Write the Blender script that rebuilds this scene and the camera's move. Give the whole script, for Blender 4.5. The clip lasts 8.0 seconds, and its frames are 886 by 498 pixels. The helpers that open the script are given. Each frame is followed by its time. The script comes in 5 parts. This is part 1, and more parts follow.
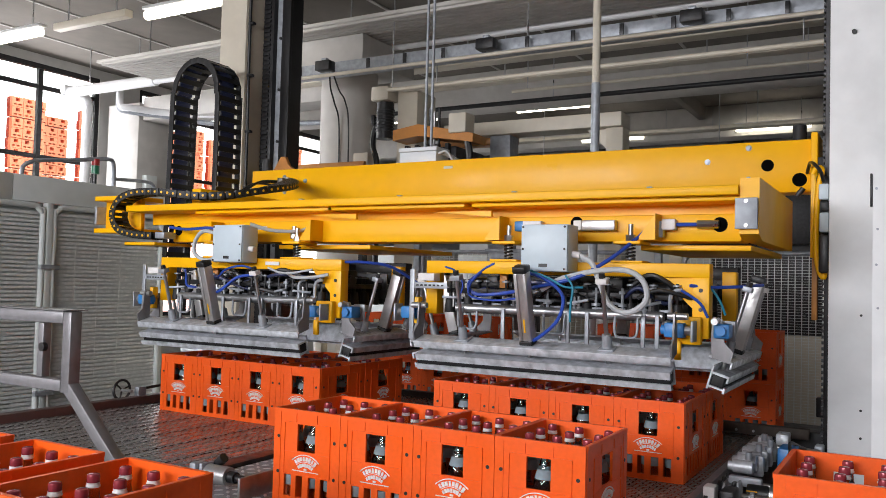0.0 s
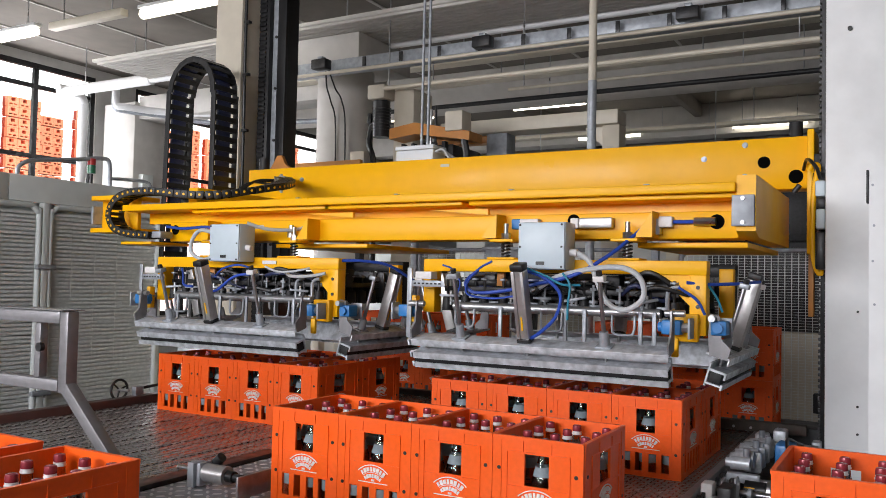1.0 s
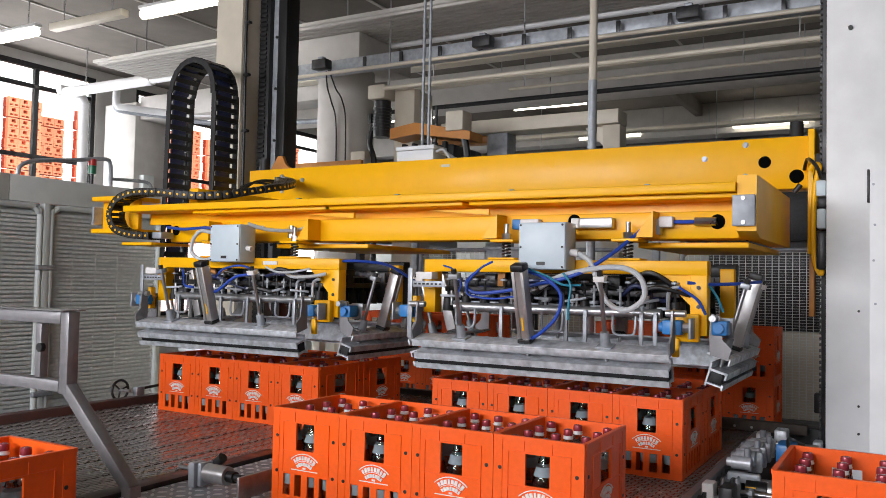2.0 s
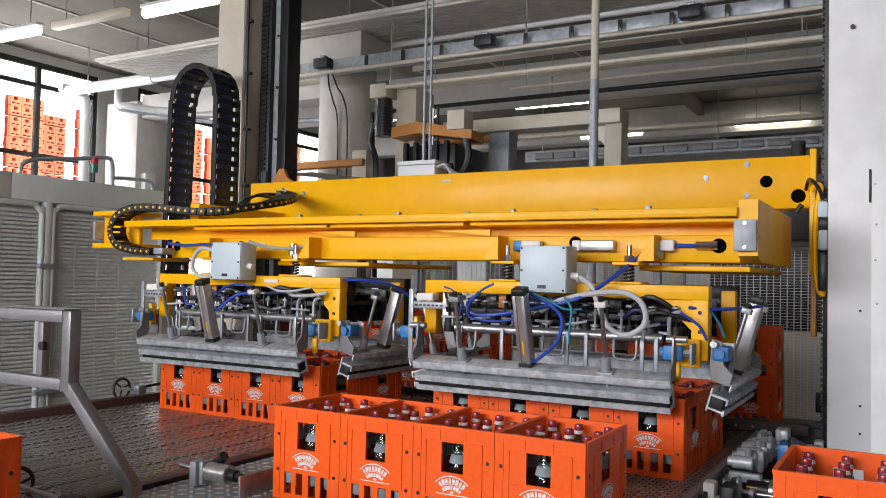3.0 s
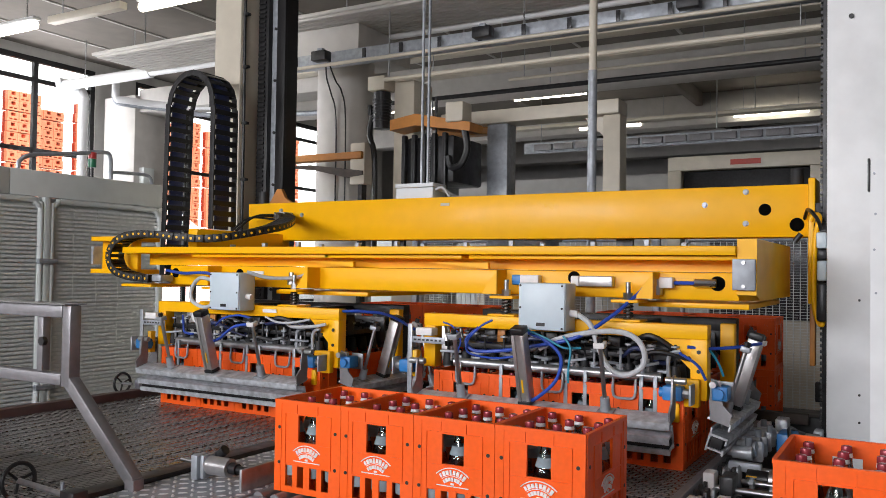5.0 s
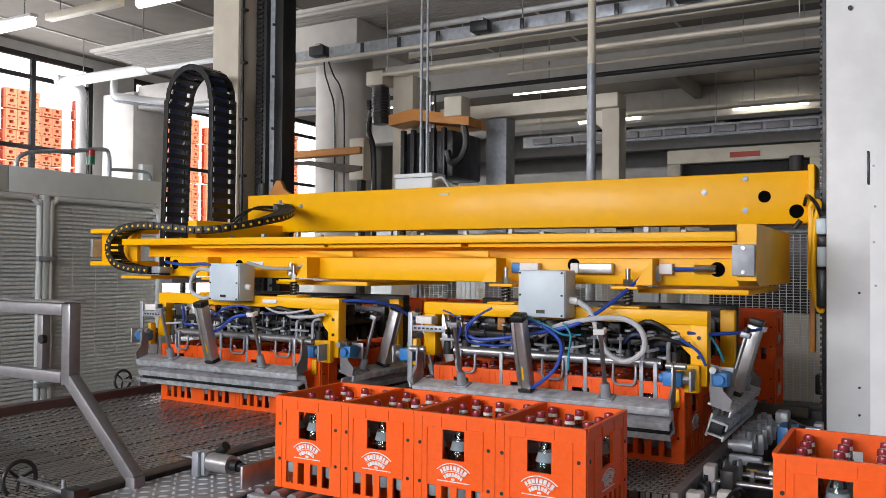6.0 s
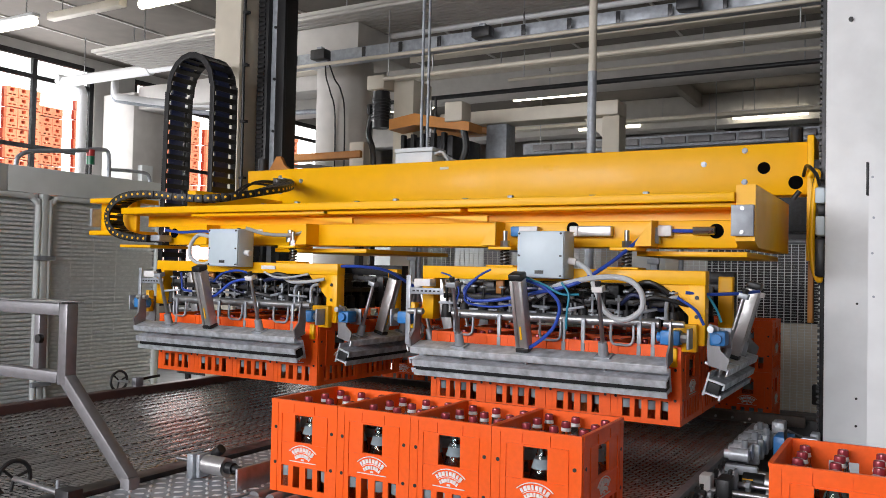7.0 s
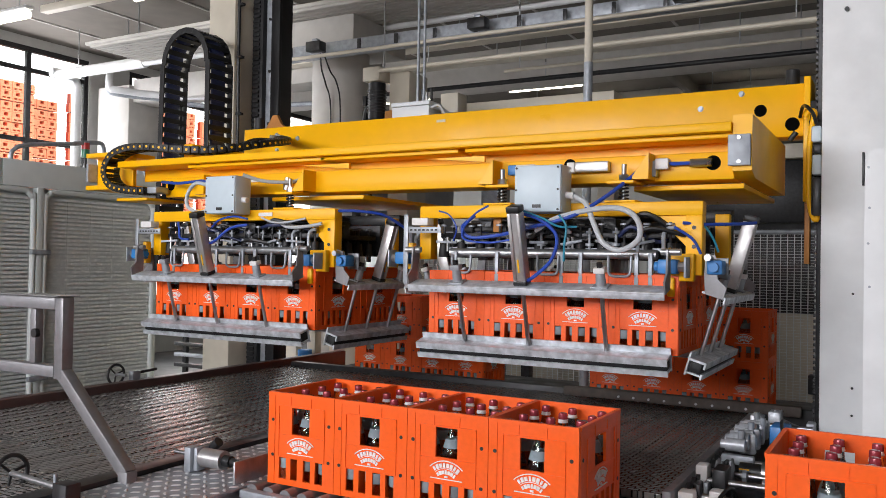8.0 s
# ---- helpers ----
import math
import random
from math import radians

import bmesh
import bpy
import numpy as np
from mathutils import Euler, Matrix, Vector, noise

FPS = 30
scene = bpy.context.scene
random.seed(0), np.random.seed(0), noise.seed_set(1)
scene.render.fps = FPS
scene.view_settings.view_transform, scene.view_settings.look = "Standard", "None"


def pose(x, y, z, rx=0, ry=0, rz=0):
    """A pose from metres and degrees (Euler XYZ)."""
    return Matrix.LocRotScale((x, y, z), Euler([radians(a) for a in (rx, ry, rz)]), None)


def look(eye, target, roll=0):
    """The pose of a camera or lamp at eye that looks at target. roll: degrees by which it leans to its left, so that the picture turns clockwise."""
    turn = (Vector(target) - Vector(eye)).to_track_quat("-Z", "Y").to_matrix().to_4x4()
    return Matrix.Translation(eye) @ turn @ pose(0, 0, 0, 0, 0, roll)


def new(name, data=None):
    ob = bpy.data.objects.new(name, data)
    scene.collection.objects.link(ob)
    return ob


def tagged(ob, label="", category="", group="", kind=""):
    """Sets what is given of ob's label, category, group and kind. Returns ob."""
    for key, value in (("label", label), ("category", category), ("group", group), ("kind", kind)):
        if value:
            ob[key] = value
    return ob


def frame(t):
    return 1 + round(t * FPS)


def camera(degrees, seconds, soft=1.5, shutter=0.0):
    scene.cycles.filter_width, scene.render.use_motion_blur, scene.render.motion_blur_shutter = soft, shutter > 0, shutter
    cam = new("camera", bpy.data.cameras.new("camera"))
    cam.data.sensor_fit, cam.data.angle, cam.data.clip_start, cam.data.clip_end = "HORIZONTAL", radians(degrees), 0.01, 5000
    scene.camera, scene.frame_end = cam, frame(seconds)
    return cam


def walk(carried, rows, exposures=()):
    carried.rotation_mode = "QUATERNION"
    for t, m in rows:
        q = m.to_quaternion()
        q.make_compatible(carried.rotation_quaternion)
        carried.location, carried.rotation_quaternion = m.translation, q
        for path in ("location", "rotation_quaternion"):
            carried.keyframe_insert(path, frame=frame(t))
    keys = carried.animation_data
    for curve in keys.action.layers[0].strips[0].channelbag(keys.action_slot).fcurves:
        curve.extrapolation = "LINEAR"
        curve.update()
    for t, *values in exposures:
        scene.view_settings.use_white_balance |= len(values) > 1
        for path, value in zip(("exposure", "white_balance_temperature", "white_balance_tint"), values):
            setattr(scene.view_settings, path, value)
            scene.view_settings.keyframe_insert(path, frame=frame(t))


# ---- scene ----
# ---------- camera ----------
cam = camera(56.5575, 8.0, soft=0.85)


def gaze(x, y, z, yaw, pitch, roll):
    """A pose from the eye, the heading to the right of +y, the pitch and the lean, in degrees."""
    a, p = radians(yaw), radians(pitch)
    ahead = Vector((math.sin(a) * math.cos(p), math.cos(a) * math.cos(p), math.sin(p)))
    return look((x, y, z), Vector((x, y, z)) + ahead, roll)


PATH = [
    (0.0, 2.0432, -2.3427, 1.6116, -29.944, 2.229, 1.5),
    (0.5, 2.0419, -2.3424, 1.611, -29.777, 2.172, 1.481),
    (1.0, 2.0424, -2.3431, 1.6124, -29.731, 2.1, 1.247),
    (1.5, 2.0427, -2.3418, 1.6118, -29.75, 2.112, 1.142),
    (3.0, 2.0436, -2.3424, 1.6136, -29.889, 2.014, 1.244),
    (3.5, 2.0452, -2.3428, 1.6142, -29.8, 1.939, 0.799),
    (4.0, 2.0443, -2.3429, 1.614, -29.816, 1.764, 0.817),
    (4.5, 2.0441, -2.344, 1.6136, -29.834, 1.61, 0.975),
    (6.0, 2.045, -2.3386, 1.6178, -29.824, 1.098, 0.47),
    (6.5, 2.0429, -2.3399, 1.6174, -29.772, 0.913, 0.581),
    (7.0, 2.0441, -2.3386, 1.6188, -29.72, 1.435, 1.266),
    (7.5, 2.0448, -2.3406, 1.6189, -29.596, 0.685, 1.195),
    (8.0, 2.0438, -2.336, 1.6207, -29.477, 0.863, 0.991),
]
walk(cam, [(t, gaze(*row)) for t, *row in PATH], exposures=[(0.0, 0.04), (8.0, 0.04)])

# ---------- light ----------
SUN_EL, SUN_ROT = radians(38), radians(113)
world = bpy.data.worlds.new("sky")
scene.world = world
world.use_nodes = True
wn = world.node_tree
sky = wn.nodes.new("ShaderNodeTexSky")
sky.sky_type, sky.sun_disc = "NISHITA", False
sky.sun_elevation, sky.sun_rotation = SUN_EL, SUN_ROT
sky.air_density, sky.dust_density = 1.0, 4.0
wn.links.new(sky.outputs[0], wn.nodes["Background"].inputs[0])
wn.nodes["Background"].inputs[1].default_value = 0.15

sun = new("sun", bpy.data.lights.new("sun", "SUN"))
sun.data.energy, sun.data.angle, sun.data.color = 4.0, radians(0.6), (1.0, 0.95, 0.88)
sun.matrix_basis = look((-20, 20, 30), (-20 - 0.72, 20 + 0.3, 30 - 0.62))


def window_lamp(name, eye, target, width, height, watts, color):
    lamp = new(name, bpy.data.lights.new(name, "AREA"))
    lamp.data.shape, lamp.data.size, lamp.data.size_y = "RECTANGLE", width, height
    lamp.data.energy, lamp.data.color = watts, color
    lamp.matrix_basis = look(eye, target)
    return lamp


DAY = (0.97, 0.96, 1.0)
window_lamp("window_light", (-2.2, -7.95, 3.4), (-2.0, 0, 0.9), 9.0, 2.1, 860, DAY)
window_lamp("window_light", (-8.97, 3.6, 2.75), (0, 3.6, 2.2), 4.7, 3.6, 225, DAY)
window_lamp("window_light", (-8.97, 9.4, 2.75), (0, 9.0, 2.0), 5.1, 3.6, 62, DAY)

# ---------- materials ----------


def material(name, color, rough=0.5, metal=0.0, scale=20.0, vary=0.15, bump=0.1, stain=0.0, stain_color=(0.1, 0.08, 0.06), stain_scale=2.5,
             spec=0.5, objects=0.0, alpha_glass=0.0, coat=0.0):
    """A painted, moulded or metal surface with grain, patches of wear and uneven gloss."""
    m = bpy.data.materials.new(name)
    m.use_nodes = True
    n, l = m.node_tree.nodes, m.node_tree.links
    b = n["Principled BSDF"]
    b.inputs["Metallic"].default_value = metal
    b.inputs["Specular IOR Level"].default_value = spec
    b.inputs["Coat Weight"].default_value = coat
    tc = n.new("ShaderNodeTexCoord")
    fine = n.new("ShaderNodeTexNoise")
    fine.inputs["Scale"].default_value, fine.inputs["Detail"].default_value = scale, 5
    l.new(tc.outputs["Object"], fine.inputs["Vector"])
    wide = n.new("ShaderNodeTexNoise")
    wide.inputs["Scale"].default_value, wide.inputs["Detail"].default_value = stain_scale, 6
    l.new(tc.outputs["Object"], wide.inputs["Vector"])
    ramp = n.new("ShaderNodeMapRange")
    ramp.inputs["From Min"].default_value, ramp.inputs["From Max"].default_value = 0.3, 0.7
    ramp.inputs["To Min"].default_value, ramp.inputs["To Max"].default_value = 1 - vary, 1 + vary
    l.new(fine.outputs["Fac"], ramp.inputs["Value"])
    tint = n.new("ShaderNodeHueSaturation")
    tint.inputs["Color"].default_value = (*color, 1)
    l.new(ramp.outputs[0], tint.inputs["Value"])
    out = tint.outputs[0]
    if objects:
        info = n.new("ShaderNodeObjectInfo")
        spread = n.new("ShaderNodeMapRange")
        spread.inputs["To Min"].default_value, spread.inputs["To Max"].default_value = 1 - objects, 1 + objects
        l.new(info.outputs["Random"], spread.inputs["Value"])
        mul = n.new("ShaderNodeVectorMath")
        mul.operation = "SCALE"
        l.new(out, mul.inputs[0])
        l.new(spread.outputs[0], mul.inputs["Scale"])
        out = mul.outputs[0]
    if stain:
        mask = n.new("ShaderNodeMapRange")
        mask.inputs["From Min"].default_value, mask.inputs["From Max"].default_value = 0.52, 0.72
        mask.inputs["To Max"].default_value = stain
        l.new(wide.outputs["Fac"], mask.inputs["Value"])
        mix = n.new("ShaderNodeMix")
        mix.data_type = "RGBA"
        mix.inputs["B"].default_value = (*stain_color, 1)
        l.new(mask.outputs[0], mix.inputs["Factor"])
        l.new(out, mix.inputs["A"])
        out = mix.outputs["Result"]
    l.new(out, b.inputs["Base Color"])
    gloss = n.new("ShaderNodeMapRange")
    gloss.inputs["From Min"].default_value, gloss.inputs["From Max"].default_value = 0.3, 0.7
    gloss.inputs["To Min"].default_value, gloss.inputs["To Max"].default_value = max(rough - 0.1, 0.03), min(rough + 0.12, 1)
    l.new(wide.outputs["Fac"], gloss.inputs["Value"])
    l.new(gloss.outputs[0], b.inputs["Roughness"])
    if bump:
        bp = n.new("ShaderNodeBump")
        bp.inputs["Strength"].default_value, bp.inputs["Distance"].default_value = bump, 0.004
        l.new(fine.outputs["Fac"], bp.inputs["Height"])
        l.new(bp.outputs[0], b.inputs["Normal"])
    return m


def glass(name, color, rough=0.02, ior=1.45):
    m = bpy.data.materials.new(name)
    m.use_nodes = True
    b = m.node_tree.nodes["Principled BSDF"]
    b.inputs["Base Color"].default_value = (*color, 1)
    b.inputs["Transmission Weight"].default_value, b.inputs["Roughness"].default_value, b.inputs["IOR"].default_value = 1.0, rough, ior
    return m


def glowing(name, color, strength):
    m = bpy.data.materials.new(name)
    m.use_nodes = True
    b = m.node_tree.nodes["Principled BSDF"]
    b.inputs["Base Color"].default_value = (*color, 1)
    b.inputs["Emission Color"].default_value, b.inputs["Emission Strength"].default_value = (*color, 1), strength
    return m


YELLOW = material("yellow_paint", (0.98, 0.50, 0.001), 0.36, 0, 9, 0.03, 0.03, 0.10, (0.72, 0.34, 0.003), 3.0, spec=0.3)
YELLOW_CLEAN = material("yellow_plastic", (0.9, 0.50, 0.01), 0.4, 0, 30, 0.05, 0.03)
ORANGE = material("orange_polyethylene", (0.92, 0.115, 0.008), 0.40, 0, 60, 0.05, 0.06, 0.12, (0.62, 0.07, 0.008), 6.0, objects=0.05, spec=0.35)
CORE_SHADE = material("crate_inside_shade", (0.42, 0.04, 0.012), 0.5, 0, 40, 0.08, 0.08, 0.3, (0.2, 0.02, 0.01), 5.0, objects=0.15)
PRINT = material("white_print", (0.82, 0.80, 0.78), 0.5, 0, 60, 0.12, 0.0)
GREY_PANEL = material("light_grey_powder_coat", (0.66, 0.70, 0.69), 0.45, 0, 8, 0.04, 0.03, 0.12, (0.35, 0.36, 0.35), 1.2)
WIRE = material("galvanised_mesh_wire", (0.70, 0.73, 0.72), 0.5, 0.0, 30, 0.12, 0.0)
WHITE_PAINT = material("white_painted_steel", (0.80, 0.81, 0.82), 0.42, 0, 9, 0.04, 0.04, 0.2, (0.45, 0.45, 0.44), 2.0)
CREAM = material("cream_painted_steel", (0.62, 0.57, 0.47), 0.45, 0, 9, 0.05, 0.04, 0.25, (0.35, 0.30, 0.24), 1.5)
CONCRETE = material("white_painted_concrete", (0.54, 0.52, 0.49), 0.8, 0, 6, 0.07, 0.25, 0.25, (0.45, 0.43, 0.40), 0.9)
CEILING = material("dimmed_grey_concrete", (0.20, 0.178, 0.155), 0.85, 0, 4, 0.08, 0.25, 0.3, (0.27, 0.25, 0.22), 0.6)
WALL = material("off_white_wall_plaster", (0.55, 0.54, 0.52), 0.85, 0, 5, 0.06, 0.2, 0.2, (0.4, 0.39, 0.37), 0.8)
FLOOR = material("grey_worn_concrete_floor", (0.13, 0.125, 0.12), 0.55, 0, 7, 0.15, 0.2, 0.4, (0.12, 0.12, 0.11), 1.1)
STEEL = material("brushed_steel", (0.46, 0.47, 0.48), 0.34, 0.85, 35, 0.15, 0.05, 0.3, (0.22, 0.22, 0.22), 6.0)
ZINC = material("galvanised_steel", (0.36, 0.385, 0.42), 0.5, 0.4, 22, 0.18, 0.06, 0.35, (0.25, 0.26, 0.28), 7.0)
WORN_ALU = material("worn_aluminium", (0.60, 0.63, 0.67), 0.42, 0.35, 28, 0.25, 0.1, 0.6, (0.20, 0.21, 0.23), 13.0)
ALU = material("anodised_aluminium", (0.52, 0.51, 0.51), 0.38, 0.8, 40, 0.08, 0.02, 0.25, (0.4, 0.38, 0.36), 4.0)
CHROME = material("chromed_rod", (0.42, 0.42, 0.43), 0.36, 1.0, 40, 0.05, 0.0)
BLACK = material("black_plastic", (0.009, 0.009, 0.010), 0.42, 0, 40, 0.2, 0.05)
RUBBER = material("black_rubber", (0.010, 0.010, 0.011), 0.6, 0, 60, 0.25, 0.15)
DARK = material("oily_dark_steel", (0.035, 0.035, 0.037), 0.4, 0.5, 30, 0.25, 0.1, 0.4, (0.03, 0.025, 0.02), 8.0)
NAVY = material("dark_blue_plastic", (0.02, 0.03, 0.10), 0.4, 0, 40, 0.15, 0.02)
BLUE = material("blue_cast_housing", (0.03, 0.20, 0.52), 0.4, 0, 30, 0.08, 0.04, 0.2, (0.02, 0.08, 0.2), 20.0)
HOSE_BLUE = material("blue_hose", (0.02, 0.07, 0.42), 0.35, 0, 60, 0.08, 0.0)
TEAL = material("teal_hose", (0.02, 0.24, 0.36), 0.35, 0, 60, 0.08, 0.0)
HOSE_GREY = material("grey_hose", (0.50, 0.52, 0.54), 0.45, 0, 60, 0.08, 0.0)
BOX_BLUE = material("pale_blue_grey_enamel", (0.55, 0.64, 0.70), 0.38, 0, 20, 0.03, 0.03, 0.1, (0.35, 0.42, 0.47), 6.0)
ORANGE_PAINT = material("ochre_painted_steel", (0.52, 0.21, 0.04), 0.45, 0, 14, 0.1, 0.05, 0.3, (0.28, 0.12, 0.03), 3.0)
TINTED_RAIL = material("dark_rail_with_red_reflection", (0.10, 0.055, 0.05), 0.35, 0, 14, 0.12, 0.05, 0.5, (0.05, 0.045, 0.042), 2.5)
WOOD = material("dark_worn_timber", (0.075, 0.058, 0.048), 0.65, 0, 20, 0.25, 0.2, 0.3, (0.05, 0.04, 0.035), 4.0)
CAP = material("maroon_bottle_cap", (0.30, 0.04, 0.055), 0.25, 0.25, 80, 0.1, 0.0)
RING = material("white_cap_ring", (0.78, 0.76, 0.75), 0.45, 0, 60, 0.05, 0.0)
LABEL = material("pale_blue_paper_label", (0.22, 0.27, 0.30), 0.6, 0, 60, 0.1, 0.0, objects=0.15)
MAROON = material("maroon_paper_label", (0.20, 0.025, 0.03), 0.6, 0, 60, 0.15, 0.0, 0.5, (0.6, 0.55, 0.52), 30.0)
GLASS = glass("bottle_glass", (0.80, 0.90, 0.88), 0.05)
PANE = glass("window_glass", (0.95, 0.98, 0.98), 0.0, 1.1)
TUBE = glowing("fluorescent_tube", (1.0, 0.92, 0.76), 5.5)
WASHED_OUT = material("washed_out_orange_polyethylene", (0.84, 0.30, 0.17), 0.6, 0, 30, 0.12, 0.05, 0.3, (0.72, 0.36, 0.24), 1.5, objects=0.14)
BOX_WHITE = material("pale_grey_enamel", (0.68, 0.72, 0.75), 0.38, 0, 20, 0.03, 0.03, 0.1, (0.5, 0.53, 0.55), 6.0)
VOID = material("hole_shade_black", (0.004, 0.004, 0.004), 0.9, 0, 20, 0.1, 0.0, spec=0.0)
STUD = material("polished_stud", (0.75, 0.76, 0.78), 0.3, 0.3, 30, 0.1, 0.0)
SATIN = material("darkened_satin_grey", (0.22, 0.215, 0.225), 0.42, 0.35, 30, 0.1, 0.03, 0.3, (0.2, 0.19, 0.19), 5.0)
SIGN_RED = material("red_sign_plate", (0.45, 0.05, 0.03), 0.5, 0, 40, 0.1, 0.0)
GREEN = material("green_lens", (0.02, 0.16, 0.08), 0.3, 0, 40, 0.05, 0.0)
RED = material("red_plastic", (0.45, 0.03, 0.03), 0.35, 0, 40, 0.05, 0.0)


def chain_mat(name):
    """Dark moulded conveyor chain: rows of small slots across each strip, oily and glossy; the slots' shade is mixed
    into the colour.
    """
    m = material(name, (0.27, 0.262, 0.255), 0.2, 0.0, 30, 0.2, 0.0, 0.4, (0.10, 0.095, 0.09), 1.6, objects=0.05)
    n, l = m.node_tree.nodes, m.node_tree.links
    b = n["Principled BSDF"]
    tc = n.new("ShaderNodeTexCoord")
    brick = n.new("ShaderNodeTexBrick")
    brick.inputs["Scale"].default_value = 1.0
    brick.inputs["Brick Width"].default_value, brick.inputs["Row Height"].default_value = 0.0425, 0.0254
    brick.inputs["Mortar Size"].default_value, brick.inputs["Mortar Smooth"].default_value = 0.0035, 0.2
    l.new(tc.outputs["Object"], brick.inputs["Vector"])
    dark = n.new("ShaderNodeMix")
    dark.data_type = "RGBA"
    dark.inputs["B"].default_value = (0.012, 0.011, 0.01, 1)
    old = b.inputs["Base Color"].links[0].from_socket
    l.new(old, dark.inputs["A"])
    l.new(brick.outputs["Fac"], dark.inputs["Factor"])
    l.new(dark.outputs["Result"], b.inputs["Base Color"])
    bp = n.new("ShaderNodeBump")
    bp.inputs["Strength"].default_value, bp.inputs["Distance"].default_value, bp.invert = 0.7, 0.003, True
    l.new(brick.outputs["Fac"], bp.inputs["Height"])
    l.new(bp.outputs[0], b.inputs["Normal"])
    return m


CHAIN = chain_mat("mat_top_chain")

# ---------- mesh helpers ----------
ORIGIN = {}


def box(bm, x0, x1, y0, y1, z0, z1, bevel=0.0, m=None):
    made = bmesh.ops.create_cube(bm, size=1, matrix=(m or Matrix()) @ Matrix.LocRotScale(((x0 + x1) / 2, (y0 + y1) / 2, (z0 + z1) / 2), None,
                                                                                         (abs(x1 - x0), abs(y1 - y0), abs(z1 - z0))))
    if bevel:
        edges = list({e for v in made["verts"] for e in v.link_edges})
        bmesh.ops.bevel(bm, geom=edges, offset=bevel, segments=2, affect="EDGES", profile=0.5)
    return bm


def rod(bm, a, b, r, seg=12, r2=None, m=None):
    a, b = Vector(a), Vector(b)
    turn = (b - a).to_track_quat("Z", "Y").to_matrix().to_4x4()
    bmesh.ops.create_cone(bm, cap_ends=True, segments=seg, radius1=r, radius2=r if r2 is None else r2, depth=(b - a).length,
                          matrix=(m or Matrix()) @ Matrix.Translation((a + b) / 2) @ turn)
    return bm


def spline(points, steps=8):
    """A smooth line through the points."""
    p = [Vector(q) for q in points]
    p = [2 * p[0] - p[1], *p, 2 * p[-1] - p[-2]]
    out = []
    for i in range(1, len(p) - 2):
        for k in range(steps):
            t = k / steps
            out.append(0.5 * (2 * p[i] + (p[i + 1] - p[i - 1]) * t + (2 * p[i - 1] - 5 * p[i] + 4 * p[i + 1] - p[i + 2]) * t * t
                              + (3 * p[i] - p[i - 1] - 3 * p[i + 1] + p[i + 2]) * t ** 3))
    return out + [p[-2]]


def hose(bm, points, r, seg=8, steps=8):
    line = spline(points, steps)
    rings = []
    side = None
    for i, q in enumerate(line):
        d = (line[min(i + 1, len(line) - 1)] - line[max(i - 1, 0)]).normalized()
        if side is None:
            side = d.orthogonal().normalized()
        side = (side - d * side.dot(d)).normalized()
        up = d.cross(side)
        rings.append([bm.verts.new(q + r * (math.cos(2 * math.pi * k / seg) * side + math.sin(2 * math.pi * k / seg) * up)) for k in range(seg)])
    for a, b in zip(rings, rings[1:]):
        for k in range(seg):
            bm.faces.new((a[k], a[(k + 1) % seg], b[(k + 1) % seg], b[k]))
    bm.faces.new(rings[0][::-1])
    bm.faces.new(rings[-1])
    return bm


def prism(bm, outline, axis, lo, hi, m=None):
    """An outline of (a, b) in the plane across the axis, pulled from lo to hi."""
    def at(a, b, c):
        v = {"x": (c, a, b), "y": (a, c, b), "z": (a, b, c)}[axis]
        return (m @ Vector(v)) if m else Vector(v)
    lower = [bm.verts.new(at(a, b, lo)) for a, b in outline]
    upper = [bm.verts.new(at(a, b, hi)) for a, b in outline]
    bm.faces.new(lower[::-1])
    bm.faces.new(upper)
    k = len(outline)
    for i in range(k):
        bm.faces.new((lower[i], lower[(i + 1) % k], upper[(i + 1) % k], upper[i]))
    bmesh.ops.recalc_face_normals(bm, faces=bm.faces)
    return bm


def mesh_of(name, bm, mat, smooth=40):
    me = bpy.data.meshes.new(name)
    bm.to_mesh(me)
    bm.free()
    me.materials.append(mat)
    if smooth:
        me.shade_smooth()
        me.set_sharp_from_angle(angle=radians(smooth))
    return me


def thing(name, loc, label, category, group="", kind=""):
    ob = new(name)
    ob.empty_display_size = 0.1
    ob.location = loc
    ORIGIN[ob.name] = Vector(loc)
    return tagged(ob, label, category, group, kind)


def part(name, bm, mat, parent, label=""):
    """One mesh under a thing or a part; the bmesh is in world metres."""
    org = ORIGIN[parent.name]
    bmesh.ops.translate(bm, verts=bm.verts, vec=-org)
    ob = new(name, mesh_of(name, bm, mat))
    ob.parent = parent
    ORIGIN[ob.name] = org
    return tagged(ob, label)


def solo(name, bm, mat, label, category="", group="", kind=""):
    """One mesh that is a thing of its own, with its origin at the middle of its foot."""
    lo = Vector([min(v.co[i] for v in bm.verts) for i in range(3)])
    hi = Vector([max(v.co[i] for v in bm.verts) for i in range(3)])
    org = Vector(((lo.x + hi.x) / 2, (lo.y + hi.y) / 2, lo.z))
    bmesh.ops.translate(bm, verts=bm.verts, vec=-org)
    ob = new(name, mesh_of(name, bm, mat))
    ob.location = org
    ORIGIN[ob.name] = org
    return tagged(ob, label, category, group, kind)


B = bmesh.new
T = 0.80  # height of the conveyors

# ---------- the hall ----------
CEIL = 4.75


def slab(name, bm, mat, label):
    return solo(name, bm, mat, label, kind="structure")


slab("floor", box(B(), -9.2, 9, -8.2, 22, -0.2, 0.0), FLOOR, "worn grey concrete factory floor")
slab("ground", box(B(), -400, 400, -400, 400, -0.45, -0.25), FLOOR, "grey asphalt yard outside the hall")
